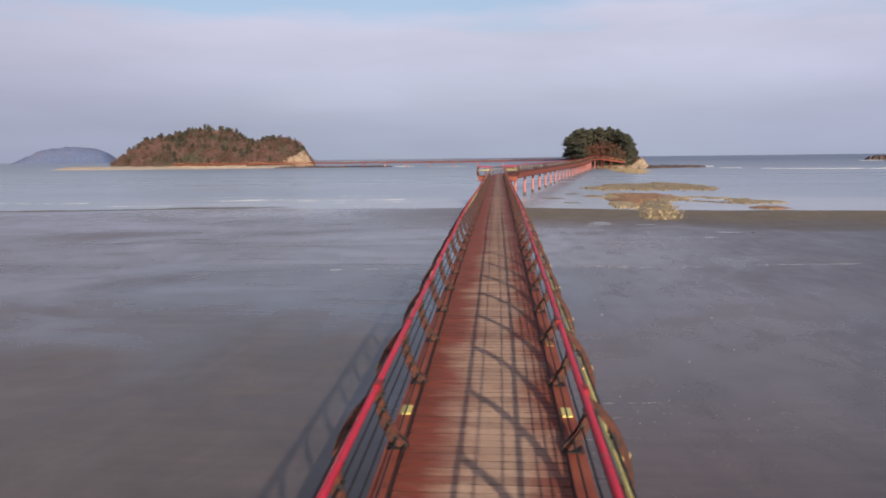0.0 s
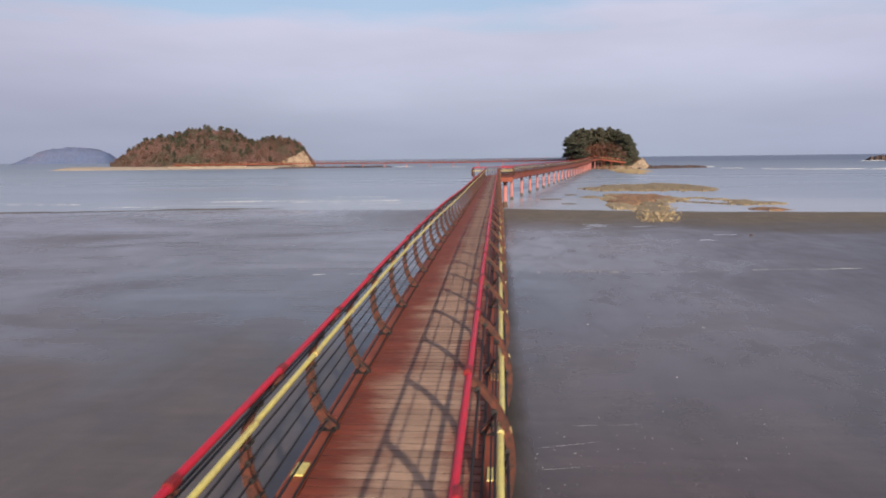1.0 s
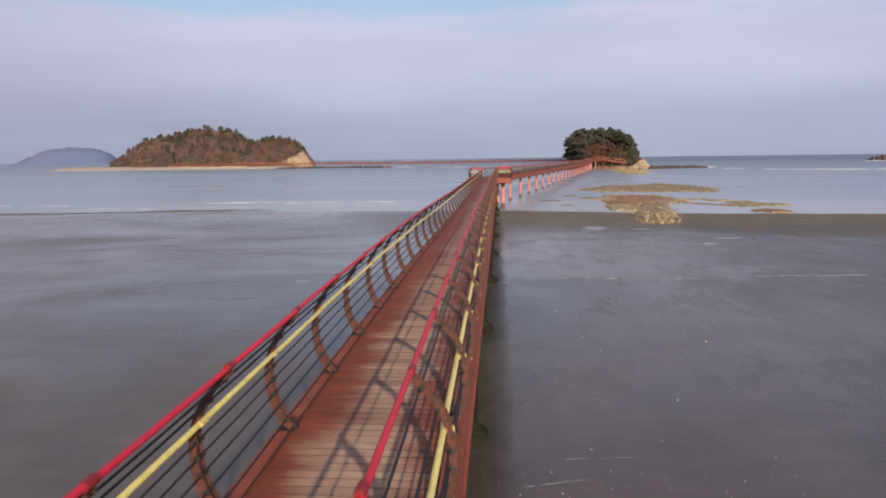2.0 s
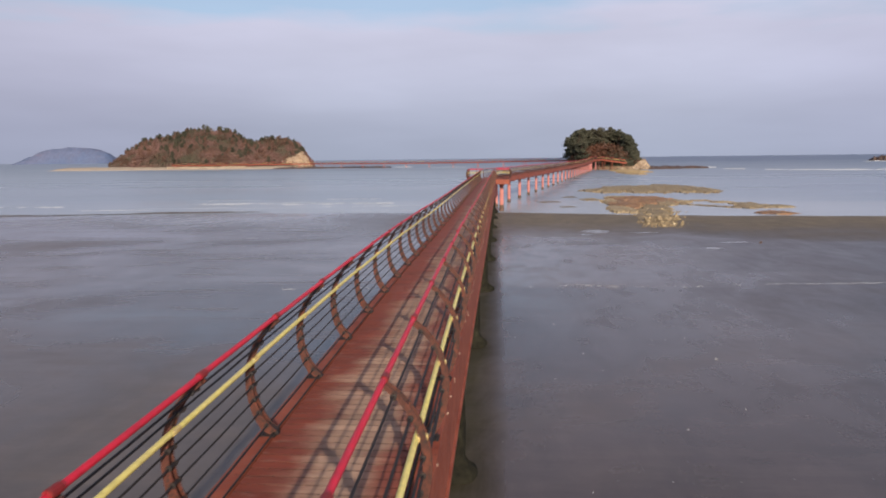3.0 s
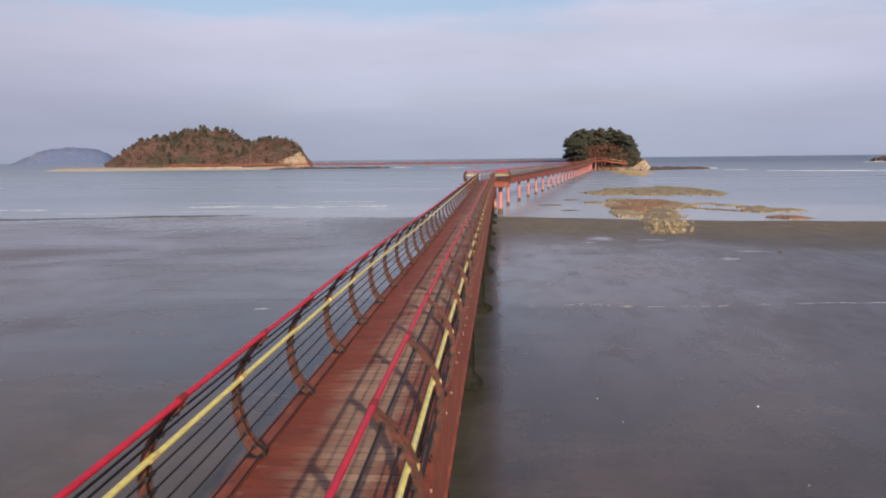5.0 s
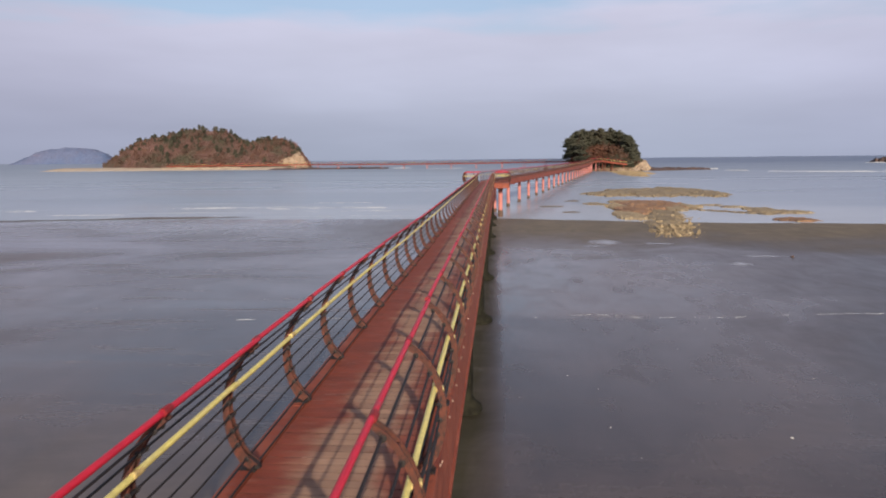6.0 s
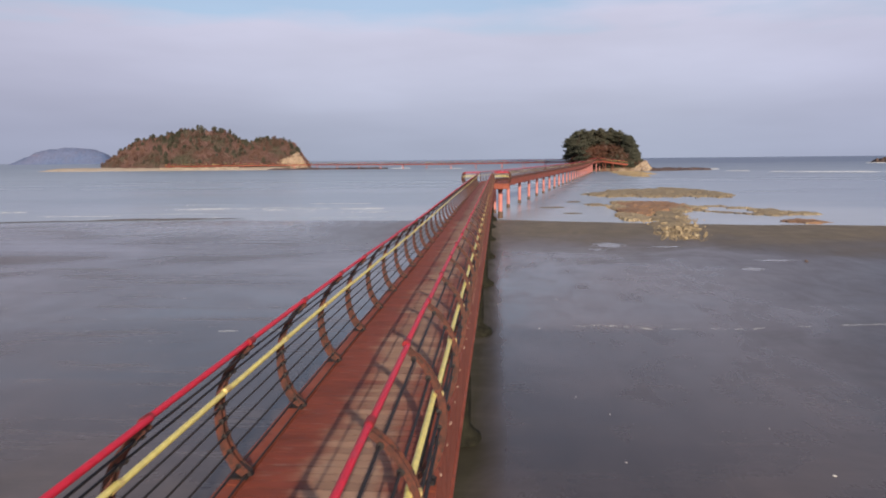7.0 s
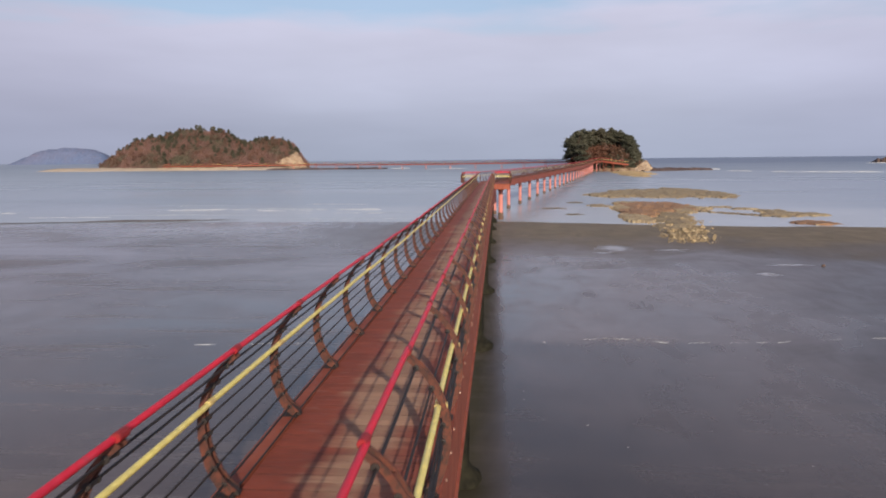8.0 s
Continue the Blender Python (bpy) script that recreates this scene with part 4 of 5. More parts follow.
def scatter_trees():
    rng = random.Random(11)
    pines = [tree_meshes("pine", 20 + i, 9.0) for i in range(6)]
    oaks = [tree_meshes("oak", 40 + i, 7.0) for i in range(5)]
    tall = [tree_meshes("pine", 60 + i, 15.0) for i in range(6)]
    PINE, OAKL = "dark green windswept pine on an island", "russet-brown autumn oak on an island slope"
    # ridge line and crest of the long island
    n = 0
    while n < 130:
        x = rng.uniform(-342, -166)
        y = 604 + rng.gauss(0, 14) - 6
        z = hill_z(x, y)
        if z < 7 or hash_noise(x, y, 0.045, 31) < rng.uniform(-0.35, 0.30):
            continue
        if -300 < x < -268 and rng.random() < 0.55:
            continue
        plant(rng.choice(pines), "pine_tree", PINE, "island pines", x, y, z - 0.5, 0.38 + 0.55 * rng.random() ** 1.6, rng.uniform(0, 6.3))
        n += 1
    n = 0
    while n < 290:
        x, y = rng.uniform(-342, -165), rng.uniform(545, 600)
        z = hill_z(x, y)
        if z < 1.5:
            continue
        grove = hash_noise(x, y, 0.035, 12)
        grove = max(grove, 0.7 - ((x + 266) / 24) ** 2 - ((y - 566) / 14) ** 2)
        if rng.random() < (0.85 if grove > (0.02 if -255 < x < -185 and y > 562 else 0.22) else 0.10) and x > -320:
            plant(rng.choice(pines), "pine_tree", PINE, "island pines", x, y, z - 0.3, rng.uniform(0.45, 0.8), rng.uniform(0, 6.3))
        else:
            plant(rng.choice(oaks), "oak_tree", OAKL, "island oaks", x, y, z - 0.3, rng.uniform(0.55, 1.0), rng.uniform(0, 6.3))
        n += 1
    # the islet: tall pines close together
    n = 0
    while n < 72:
        u, v = rng.uniform(-1, 1), rng.uniform(-1, 1)
        if u * u + v * v > 0.92:
            continue
        if v < -0.05 and abs(u + 0.02) < 0.52:
            continue
        x, y = 58.6 + u * 19.0, 398 + v * 26
        top = float(np.interp(x, [40, 44, 48, 54, 62, 68, 73, 78, 82], [20.5, 24.2, 25.4, 25.2, 25.0, 24.2, 18.0, 12, 7]))
        z = islet_z(x, y)
        if z < 0.2:
            continue
        s = max(0.25, (top - z) / 15.6 * rng.uniform(0.78, 1.03)) * (1.0 if v > -0.6 else 0.8)
        plant(rng.choice(tall), "pine_tree", "dark green pine crowding a small islet", "islet pines", x, y, z - 0.3, min(s, 1.3), rng.uniform(0, 6.3))
        n += 1
    n = 0
    while n < 40:
        x, y = rng.uniform(45, 73), rng.uniform(371, 392)
        z = islet_z(x, y)
        if z < 0.5:
            continue
        plant(rng.choice(oaks), "oak_tree", "russet-brown autumn oak at the islet's edge", "islet oaks", x, y, z - 0.3, rng.uniform(0.35, 0.75), rng.uniform(0, 6.3))
        n += 1
    n = 0
    while n < 12:
        x, y = rng.uniform(67, 76), rng.uniform(374, 386)
        z = islet_z(x, y)
        if z < 0.4:
            continue
        if n % 3:
            plant(rng.choice(pines), "pine_tree", "small green pine at the islet's edge", "islet pines", x, y, z - 0.4, rng.uniform(0.55, 0.95), rng.uniform(0, 6.3))
        else:
            plant(rng.choice(oaks), "oak_tree", "russet-brown autumn oak at the islet's edge", "islet oaks", x, y, z - 0.3, rng.uniform(0.5, 0.9), rng.uniform(0, 6.3))
        n += 1
    n = 0
    while n < 3:
        x, y = rng.uniform(43, 47), rng.uniform(376, 392)
        z = islet_z(x, y)
        if z < 0.4:
            continue
        plant(rng.choice(pines), "pine_tree", "small green pine at the islet's edge", "islet pines", x, y, z - 0.4, rng.uniform(0.6, 0.95), rng.uniform(0, 6.3))
        n += 1
    n = 0
    while n < 18:
        x, y = rng.uniform(44, 80), rng.uniform(371, 388)
        if 47 < x < 68:
            continue
        z = islet_z(x, y)
        if z < 0.4:
            continue
        plant(rng.choice(pines), "pine_tree", "small green pine at the islet's edge", "islet pines", x, y, z - 0.4, rng.uniform(0.35, 0.72) * (0.65 if x > 70 else 1.0), rng.uniform(0, 6.3))
        n += 1


scatter_trees()


def brush(name, label, count, area, height, size, seed, material=None):
    """Low scrub covering a slope."""
    rng = random.Random(seed)
    verts, faces = [], []
    x0, x1, y0, y1 = area
    n = 0
    while n < count:
        x, y = rng.uniform(x0, x1), rng.uniform(y0, y1)
        z = height(x, y)
        if z < 1.6:
            continue
        n += 1
        r = size * rng.uniform(0.6, 1.5)
        for _ in range(7):
            p = Vector((x + rng.gauss(0, r * 0.5), y + rng.gauss(0, r * 0.5), z + abs(rng.gauss(0, r * 0.55))))
            leaf_quad(verts, faces, p, r * rng.uniform(0.28, 0.5), rng)
    ob = new(name, from_lists(name, [tuple(v) for v in verts], faces, material or BRUSH))
    return tagged(ob, label, "shrubs", kind="stuff")


brush("undergrowth", "russet and olive scrub covering the island slope", 20000, (-345, -163, 541, 612), hill_z, 1.05, 7)
brush("undergrowth", "brown scrub under the islet's pines", 4600, (43, 71, 375, 400), islet_z, 1.5, 8, SCRUB)
brush("undergrowth", "dark green bushes at the islet's foot", 1300, (44, 79, 368, 377), islet_z, 1.1, 18, NEEDLES)
brush("undergrowth", "dark green bushes over the islet's cliff", 600, (68, 76, 372, 392), islet_z, 1.5, 19, NEEDLES)


# ---------------------------------------------------------------- rocks, cliffs and reefs
def rock_mesh(seed, material, rough=0.35, sub=2):
    bm = bmesh.new()
    bmesh.ops.create_icosphere(bm, subdivisions=sub, radius=1.0)
    for v in bm.verts:
        n = noise.fractal(v.co * 1.3 + Vector((seed * 7.1, 0, 0)), 0.7, 2.1, 4)
        c = noise.cell(v.co * 1.7 + Vector((seed, 3, 1)))
        v.co *= 1 + rough * n + 0.12 * c
    return mesh_of("rock", bm, material)


def cliff(name, label, x0, x1, y0, front, height, seed, cols=40, rows=14):
    """A broken rock face: a sheet that leans back, cut into ledges."""
    verts, faces = [], []
    for j in range(rows + 1):
        t = j / rows
        for i in range(cols + 1):
            u = i / cols
            x = x0 + (x1 - x0) * u
            h = height(u)
            ledge = 0.35 * math.sin(t * 17 + 3 * hash_noise(x, 0, 0.2, seed))
            y = y0 + front(u) + t * h * 0.75 + 2.4 * hash_noise(x, t * h * 2, 0.25, seed) + ledge
            verts.append((x, y, -0.8 + t * (h + 0.8) + 0.5 * hash_noise(x, t * 9, 0.4, seed + 2)))
    # back slope so that the rock has a body
    for i in range(cols + 1):
        u = i / cols
        verts.append((x0 + (x1 - x0) * u, y0 + front(u) + height(u) * 0.75 + 9, -1.0))
    w = cols + 1
    for j in range(rows + 1):
        for i in range(cols):
            faces.append((j * w + i, j * w + i + 1, (j + 1) * w + i + 1, (j + 1) * w + i))
    return tagged(new(name, from_lists(name, verts, faces, CLIFF)), label, "cliff", kind="structure")


cliff("cliff", "pale broken cliff at the end of the long island", -199, -151, 549, lambda u: 7 * u * u, lambda u: 1.6 + 1.6 * abs(math.sin(u * 9)) + 12.8 * max(0.0, min(1.0, (u - 0.22) / 0.54)) ** 1.7 * max(0.0, min(1.0, (1.0 - u) / 0.22)) - 1.8 * u, 3, 60)
cliff("islet_cliff", "pale tan rock face at the foot of the islet", 61, 80, 364, lambda u: 8 * u * u, lambda u: 1.0 + 1.2 * u if u < 0.45 else (1.6 + 3.8 * min(1, (u - 0.45) / 0.3) if u < 0.82 else 5.4 * ((1 - u) / 0.18) ** 0.8), 9, 34, 10)


def reef(name, label, outline, top, seed, step=0.9, material=None):
    """A low, uneven reef: a noisy mound inside overlapping ovals (x, y, rx, ry)."""
    x0 = min(o[0] - o[2] for o in outline) - 1
    x1 = max(o[0] + o[2] for o in outline) + 1
    y0 = min(o[1] - o[3] for o in outline) - 1
    y1 = max(o[1] + o[3] for o in outline) + 1
    nx, ny = int((x1 - x0) / step) + 1, int((y1 - y0) / (step * 1.6)) + 1
    idx, verts, faces = {}, [], []

    def h(x, y):
        f = max(1 - ((x - a) / rx) ** 2 - ((y - b) / ry) ** 2 for a, b, rx, ry in outline)
        f = f + 0.55 * hash_noise(x, y, 0.22, seed) + 0.42 * hash_noise(x, y * 0.6, 0.6, seed + 4) + 0.35 * hash_noise(x, y, 1.1, seed + 1) + 0.10
        if f < 0:
            return -0.62
        lump = 0.20 * hash_noise(x, y, 1.1, seed) + 0.09 * noise.cell(Vector((x * 1.1, y * 0.9, seed)))
        return -0.36 + top * (0.45 * min(1.0, f * 3.0) + 0.35 * min(1.0, f) + lump * min(1.0, f * 2))

    hs = [[h(x0 + i * step, y0 + j * step * 1.6) for i in range(nx)] for j in range(ny)]
    for j in range(ny - 1):
        for i in range(nx - 1):
            quad = [(j, i), (j, i + 1), (j + 1, i + 1), (j + 1, i)]
            if max(hs[a][b] for a, b in quad) < -0.60:
                continue
            f = []
            for a, b in quad:
                if (a, b) not in idx:
                    idx[(a, b)] = len(verts)
                    verts.append((x0 + b * step, y0 + a * step * 1.6, hs[a][b]))
                f.append(idx[(a, b)])
            faces.append(f)
    return tagged(new(name, from_lists(name, verts, faces, material or ROCK_TAN)), label, "reef", kind="structure")


reef("reef_1", "low tan oyster reef lying in shallow water", [(22.5, 147, 4.6, 8), (28, 152, 5.0, 14), (33.5, 153, 5.5, 17), (39.0, 156, 5.0, 17), (40.3, 145, 4.2, 8)], 0.62, 1.0, 0.5)
reef("reef_2", "flat brown oyster-covered rock reef at the water's edge", [(22.6, 115, 4.0, 10), (25.6, 116, 3.0, 9), (19.0, 106, 2.2, 6)], 0.66, 2.0, 0.32, REEF_MAT)
reef("reef_12", "tan rim of rough oyster rock round a flat reef", [(18.6, 112, 1.7, 6.5), (21.0, 123, 2.4, 4.5), (17.4, 98, 1.9, 6), (27.2, 113, 2.6, 4.5), (25.4, 108.5, 1.6, 3.0)], 0.55, 12.0, 0.28)
reef("reef_13", "ridge of rough oyster rock running up on to the sand", [(17.3, 75.6, 1.7, 1.5), (17.6, 80, 1.5, 3.5), (18.8, 86, 1.9, 4.5), (20.2, 93, 2.0, 5), (22.2, 101, 2.0, 6)], 0.48, 21.0, 0.26)
reef("reef_3", "thin tan reef strip in shallow water", [(32.0, 115.5, 1.8, 1.2), (34.2, 112, 1.9, 1.5), (36.0, 108, 1.9, 2.2), (36.0, 103.5, 2.6, 3.6), (38.4, 103.2, 2.2, 3.0)], 0.40, 3.0, 0.32)
reef("reef_4", "small brown reef patch near the shore", [(34.3, 91.4, 2.3, 2.4)], 0.42, 4.0, 0.32, REEF_MAT)
reef("reef_9", "small tan reef patch beside the bridge piles", [(16.2, 119.3, 2.0, 2.6)], 0.34, 9.0, 0.32)
reef("reef_10", "dark wet sand bar showing above the shallows", [(9.4, 114.6, 2.0, 1.6), (13.5, 127, 1.6, 2.0), (11.0, 104, 1.2, 1.0)], 0.22, 13.0, 0.32, SAND)
reef("reef_11", "thin seaweed-covered rock strip in the shallows", [(25.5 + 0.87 * k, 110.6 - 1.09 * k, 1.25, 0.95) for k in range(11)], 0.30, 14.0, 0.28, ROCK_TAN)
reef("reef_5", "yellow sand and rock bar before the islet", [(54, 288, 4, 22), (60, 328, 7, 28)], 1.0, 5.0, 2.0, SPIT)
reef("reef_6", "dark rock shelf running out from the islet", [(83, 402, 8, 8), (93, 396, 9, 6), (104, 388, 10, 4), (80, 376, 8, 6), (89, 380, 8, 4)], 1.8, 6.0, 1.3, ROCK_DARK)
reef("reef_7", "dark rock shelf off the long island's beach", [(-165, 534, 14, 5), (-140, 536, 18, 5), (-112, 540, 16, 5), (-96, 540, 12, 6)], 1.7, 7.0, 2.0, ROCK_DARK)
reef("reef_8", "dark rocky islet far out in the sea", [(348, 652, 16, 10), (366, 656, 20, 12), (392, 656, 20, 12)], 6.0, 8.0, 2.0, ROCK_DARK)


def boulders():
    """Tumbled boulders that run from the reef up on to the sand."""
    rng = random.Random(31)
    kinds = [rock_mesh(i, ROCK_TAN, 0.55) for i in range(6)]
    n = 0
    while n < 290:
        t = rng.random()
        y = 74.5 + 30 * t + rng.gauss(0, 0.9)
        x = 17.0 + 0.205 * (y - 74) + 0.5 * math.sin(y * 0.55) + rng.gauss(0, 1.0)
        if y < 73.5:
            continue
        s = rng.uniform(0.07, 0.17) * (1.8 if rng.random() < 0.12 else 1.0)
        z = max(ground_z(x, y) - 0.24, -0.30)
        ob = new("boulder", kinds[n % 6])
        ob.matrix_basis = Matrix.Translation((x, y, z + s * 0.22)) @ Euler((rng.uniform(0, 6), rng.uniform(0, 6), rng.uniform(0, 6))).to_matrix().to_4x4() @ Matrix.Diagonal((s, s * rng.uniform(0.6, 1.3), s * rng.uniform(0.4, 0.9), 1))
        tagged(ob, "rough tan oyster-covered boulder on wet sand", "rock", "shore boulders")
        n += 1


boulders()


def rubble():
    """Loose broken shell and stone between the boulders and over the reef."""
    rng = random.Random(77)
    verts, faces = [], []
    for i in range(4200):
        if i < 3000:
            t = rng.random()
            y = 74.5 + 26 * t + rng.gauss(0, 1.2)
            x = 17.0 + 0.205 * (y - 74) + 0.5 * math.sin(y * 0.55) + rng.gauss(0, 0.85)
        else:
            x, y = 20.4 + max(-2.4, min(2.4, rng.gauss(0, 1.4))), 106 + max(-6, min(6, rng.gauss(0, 3.5)))
        r = rng.uniform(0.05, 0.19)
        z = max(ground_z(x, y) - 0.24, -0.26) + (0.0 if i < 3000 else rng.uniform(0.0, 0.12))
        k = len(verts)
        top = Vector((x + rng.uniform(-0.4, 0.4) * r, y + rng.uniform(-0.4, 0.4) * r, z + r * rng.uniform(0.4, 1.1)))
        m = rng.choice((4, 5))
        a0 = rng.uniform(0, 6.3)
        for q in range(m):
            a = a0 + 6.2832 * q / m
            verts.append((x + r * math.cos(a) * rng.uniform(0.7, 1.3), y + r * math.sin(a) * rng.uniform(0.7, 1.3), z - 0.06))
        verts.append(tuple(top))
        faces += [(k + q, k + (q + 1) % m, k + m) for q in range(m)]
    tagged(new("rubble", from_lists("rubble", verts, faces, ROCK_TAN)), "loose tan stones and broken shells among the boulders", "stones", kind="stuff")


rubble()


# ---------------------------------------------------------------- far hills
def far_island():
    xs = [-2060 + 8 * i for i in range(58)]
    ys = [2720 + 20 * j for j in range(9)]
    px = [-2060, -2010, -1960, -1900, -1830, -1780, -1700, -1650, -1610]
    pz = [-2, 30, 50, 66, 70, 71, 60, 40, -2]

    def z(x, y):
        f = max(0.0, 1 - ((y - 2800) / 80) ** 2)
        return float(np.interp(x, px, pz)) * f + 5.0 * f * min(1.0, max(0.0, float(np.interp(x, px, pz)) / 25)) * hash_noise(x, y, 0.02, 4) - 1.5
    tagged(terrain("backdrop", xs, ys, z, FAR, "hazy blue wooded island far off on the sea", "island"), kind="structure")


far_island()


# ---------------------------------------------------------------- foam, shells
def foam_strip(pts, width, seed):
    """A ragged ribbon of foam that thins out and breaks."""
    verts, faces = [], []
    for (x0, y0, z0), (x1, y1, z1) in zip(pts, pts[1:]):
        n = max(4, int(math.hypot(x1 - x0, y1 - y0) / (width * 0.5)))
        prev = None
        for i in range(n + 1):
            t = i / n
            x, y, z = x0 + (x1 - x0) * t, y0 + (y1 - y0) * t, z0 + (z1 - z0) * t
            y += width * 1.2 * hash_noise(x, seed * 5.0, 0.12 / width)
            w = width * (0.42 + 0.8 * hash_noise(x, seed * 3.0, 0.035 / width, seed) + 0.35 * hash_noise(x, 1.0, 0.4 / width, seed))
            w *= min(1.0, 6 * t + 0.05, 6 * (1 - t) + 0.05)
            if w < width * 0.10:
                prev = None
                continue
            k = len(verts)
            verts += [(x, y - w * 0.55, z), (x, y, z + 0.25 * w), (x, y + w * 0.45, z)]
            if prev is not None:
                faces += [(prev, k, k + 1, prev + 1), (prev + 1, k + 1, k + 2, prev + 2)]
            prev = k
    return verts, faces


def foam(name, label, strips):
    verts, faces = [], []
    for i, (pts, w) in enumerate(strips):
        v, f = foam_strip(pts, w, i + 1)
        k = len(verts)
        verts += v
        faces += [tuple(a + k for a in q) for q in f]
    tagged(new(name, from_lists(name, verts, faces, FOAM)), label, "foam", kind="stuff")


SEA = -0.245
foam("sea_foam", "broken white foam lines of small waves on the shallow sea", [
    ([(-84, 109.4, SEA), (-72, 108.7, SEA), (-66, 108.4, SEA)], 0.55),
    ([(-49.2, 122.6, SEA), (-46.4, 122.4, SEA)], 0.5),
    ([(-48, 112.8, SEA), (-38, 114.4, SEA), (-22, 113.9, SEA), (-15, 113.4, SEA)], 0.42),
    ([(-33, 112.2, SEA), (-24, 111.8, SEA)], 0.3),
    ([(-26, 107.2, SEA), (-12, 107.4, SEA)], 0.22),
    ([(-36, 99.6, SEA), (-24, 98.4, SEA), (-10, 99.0, SEA)], 0.10),
    ([(-60, 101.2, SEA), (-48, 101.6, SEA)], 0.18),
    ([(-30, 126, SEA), (-19, 125.6, SEA)], 0.3),
    ([(92, 428, SEA), (104, 414, SEA), (113, 404, SEA), (122, 398, SEA)], 4.2),
    ([(82, 420, SEA), (96, 414, SEA)], 2.4),
    ([(112, 362, SEA), (120, 350, SEA)], 1.6),
    ([(122, 336, SEA), (132, 325, SEA), (158, 313, SEA), (196, 300, SEA), (250, 288, SEA)], 3.0),
    ([(128, 329, SEA), (160, 315, SEA), (200, 302, SEA)], 1.8),
    ([(-84, 548, SEA), (-66, 549, SEA)], 2.6),
    ([(-55, 520, SEA), (-20, 522, SEA)], 1.6),
    ([(318, 640, SEA), (340, 638, SEA)], 2.6),
    ([(50, 268, SEA), (56, 262, SEA)], 0.7),
])
foam("foam_line", "thin white foam left on wet sand", [
    ([(4.5, 43.1, 0.004), (5.3, 43.25, 0.004)], 0.05),
    ([(5.25, 43.27, 0.004), (6.45, 43.3, 0.004)], 0.10),
    ([(6.55, 43.2, 0.004), (7.05, 43.06, 0.004)], 0.10),
    ([(7.1, 42.95, 0.004), (7.7, 42.75, 0.004)], 0.06),
    ([(8.3, 42.8, 0.004), (9.4, 42.95, 0.004)], 0.04),
    ([(9.8, 42.9, 0.004), (11.3, 43.0, 0.004)], 0.035),
    ([(11.6, 43.05, 0.004), (12.2, 43.25, 0.004)], 0.09),
    ([(12.9, 43.4, 0.004), (14.2, 43.55, 0.004)], 0.05),
    ([(15.3, 43.75, 0.004), (16.6, 44.0, 0.004)], 0.085),
    ([(16.5, 44.0, 0.004), (18.4, 44.0, 0.004), (22.0, 44.4, 0.004)], 0.075),
    ([(1.7, 18.7, 0.004), (3.3, 19.2, 0.004)], 0.013),
    ([(2.6, 20.1, 0.004), (4.6, 20.3, 0.004)], 0.011),
    ([(1.5, 17.6, 0.004), (3.0, 17.9, 0.004)], 0.013),
    ([(-7.9, 42.0, 0.004), (-6.6, 42.2, 0.004)], 0.09),
    ([(-9.9, 41.8, 0.004), (-9.0, 41.85, 0.004)], 0.07),
    ([(-6.2, 42.1, 0.004), (-5.2, 42.3, 0.004)], 0.05),
])


# wave front mirrors less sky; that darkness is put into this colour
WAVE_DARK = surf("dark_wave_front", (0.030, 0.027, 0.032), (0.055, 0.048, 0.055), 0.6, rough=(0.5, 0.7), dist=0.02)


def wave_front():
    """The last small wave before the sand, its steep front coloured dark for its weak sky reflection."""
    xs = np.arange(-96.0, -29.0, 0.4)
    verts, faces = [], []
    for i, x in enumerate(xs):
        y = float(np.interp(x, [-96, -66, -52, -40, -29], [86.2, 91.0, 93.6, 95.9, 97.2])) + 0.5 * hash_noise(x, 3.0, 0.14, 2)
        a = 0.21 * min(1.0, (x + 96.4) / 14, (-28.6 - x) / 6) * max(0.12, 0.62 + 0.9 * hash_noise(x, 7.0, 0.06, 4))
        verts += [(x, y - 0.10, -0.26), (x, y, -0.245 + a), (x, y + 0.5, -0.245 + 0.8 * a), (x, y + 1.6, -0.26)]
        if i:
            b = 4 * i
            faces += [(b - 4 + q, b + q, b + q + 1, b - 3 + q) for q in range(3)]
    me = from_lists("wave", verts, faces, WATER)
    me.materials.append(WAVE_DARK)
    for k in range(0, len(me.polygons), 3):
        me.polygons[k].material_index = 1
    tagged(new("water", me), "low wave with a dark front along the sand", "sea", kind="structure")


wave_front()


def wavelets():
    """Low swells that run in over the shallows, steeper on the side that faces the shore."""
    for k, (x0, x1, yc, h) in enumerate([(-62, -32, 96.4, 0.10), (-56, -26, 104.6, 0.14), (-96, -64, 111.6, 0.14), (-52, -14, 115.8, 0.14), (-34, -6, 99.2, 0.08), (-54, -38, 123.8, 0.2), (-20, -4, 109, 0.1)]):
        n = int((x1 - x0) / 0.5)
        verts, faces = [], []
        for i in range(n + 1):
            t = i / n
            x = x0 + (x1 - x0) * t
            y = yc + 0.9 * hash_noise(x, k * 9.0, 0.09, k)
            a = h * math.sin(math.pi * t) ** 0.7 * (0.55 + 0.7 * abs(hash_noise(x, 2.0, 0.12, k)))
            for dy, f in ((-0.55, -0.15), (-0.25, 0.45), (0.0, 1.0), (0.4, 0.75), (1.0, 0.25), (1.7, -0.12)):
                verts.append((x, y + dy, -0.253 + a * f + (0.0 if f < 0 else 0.005)))
            if i:
                b = 6 * i
                faces += [(b - 6 + q, b + q, b + q + 1, b - 5 + q) for q in range(5)]
        tagged(new("water", from_lists("wave", verts, faces, WATER, True)), "low grey-blue wave running in over the shallows", "sea", kind="structure")


wavelets()


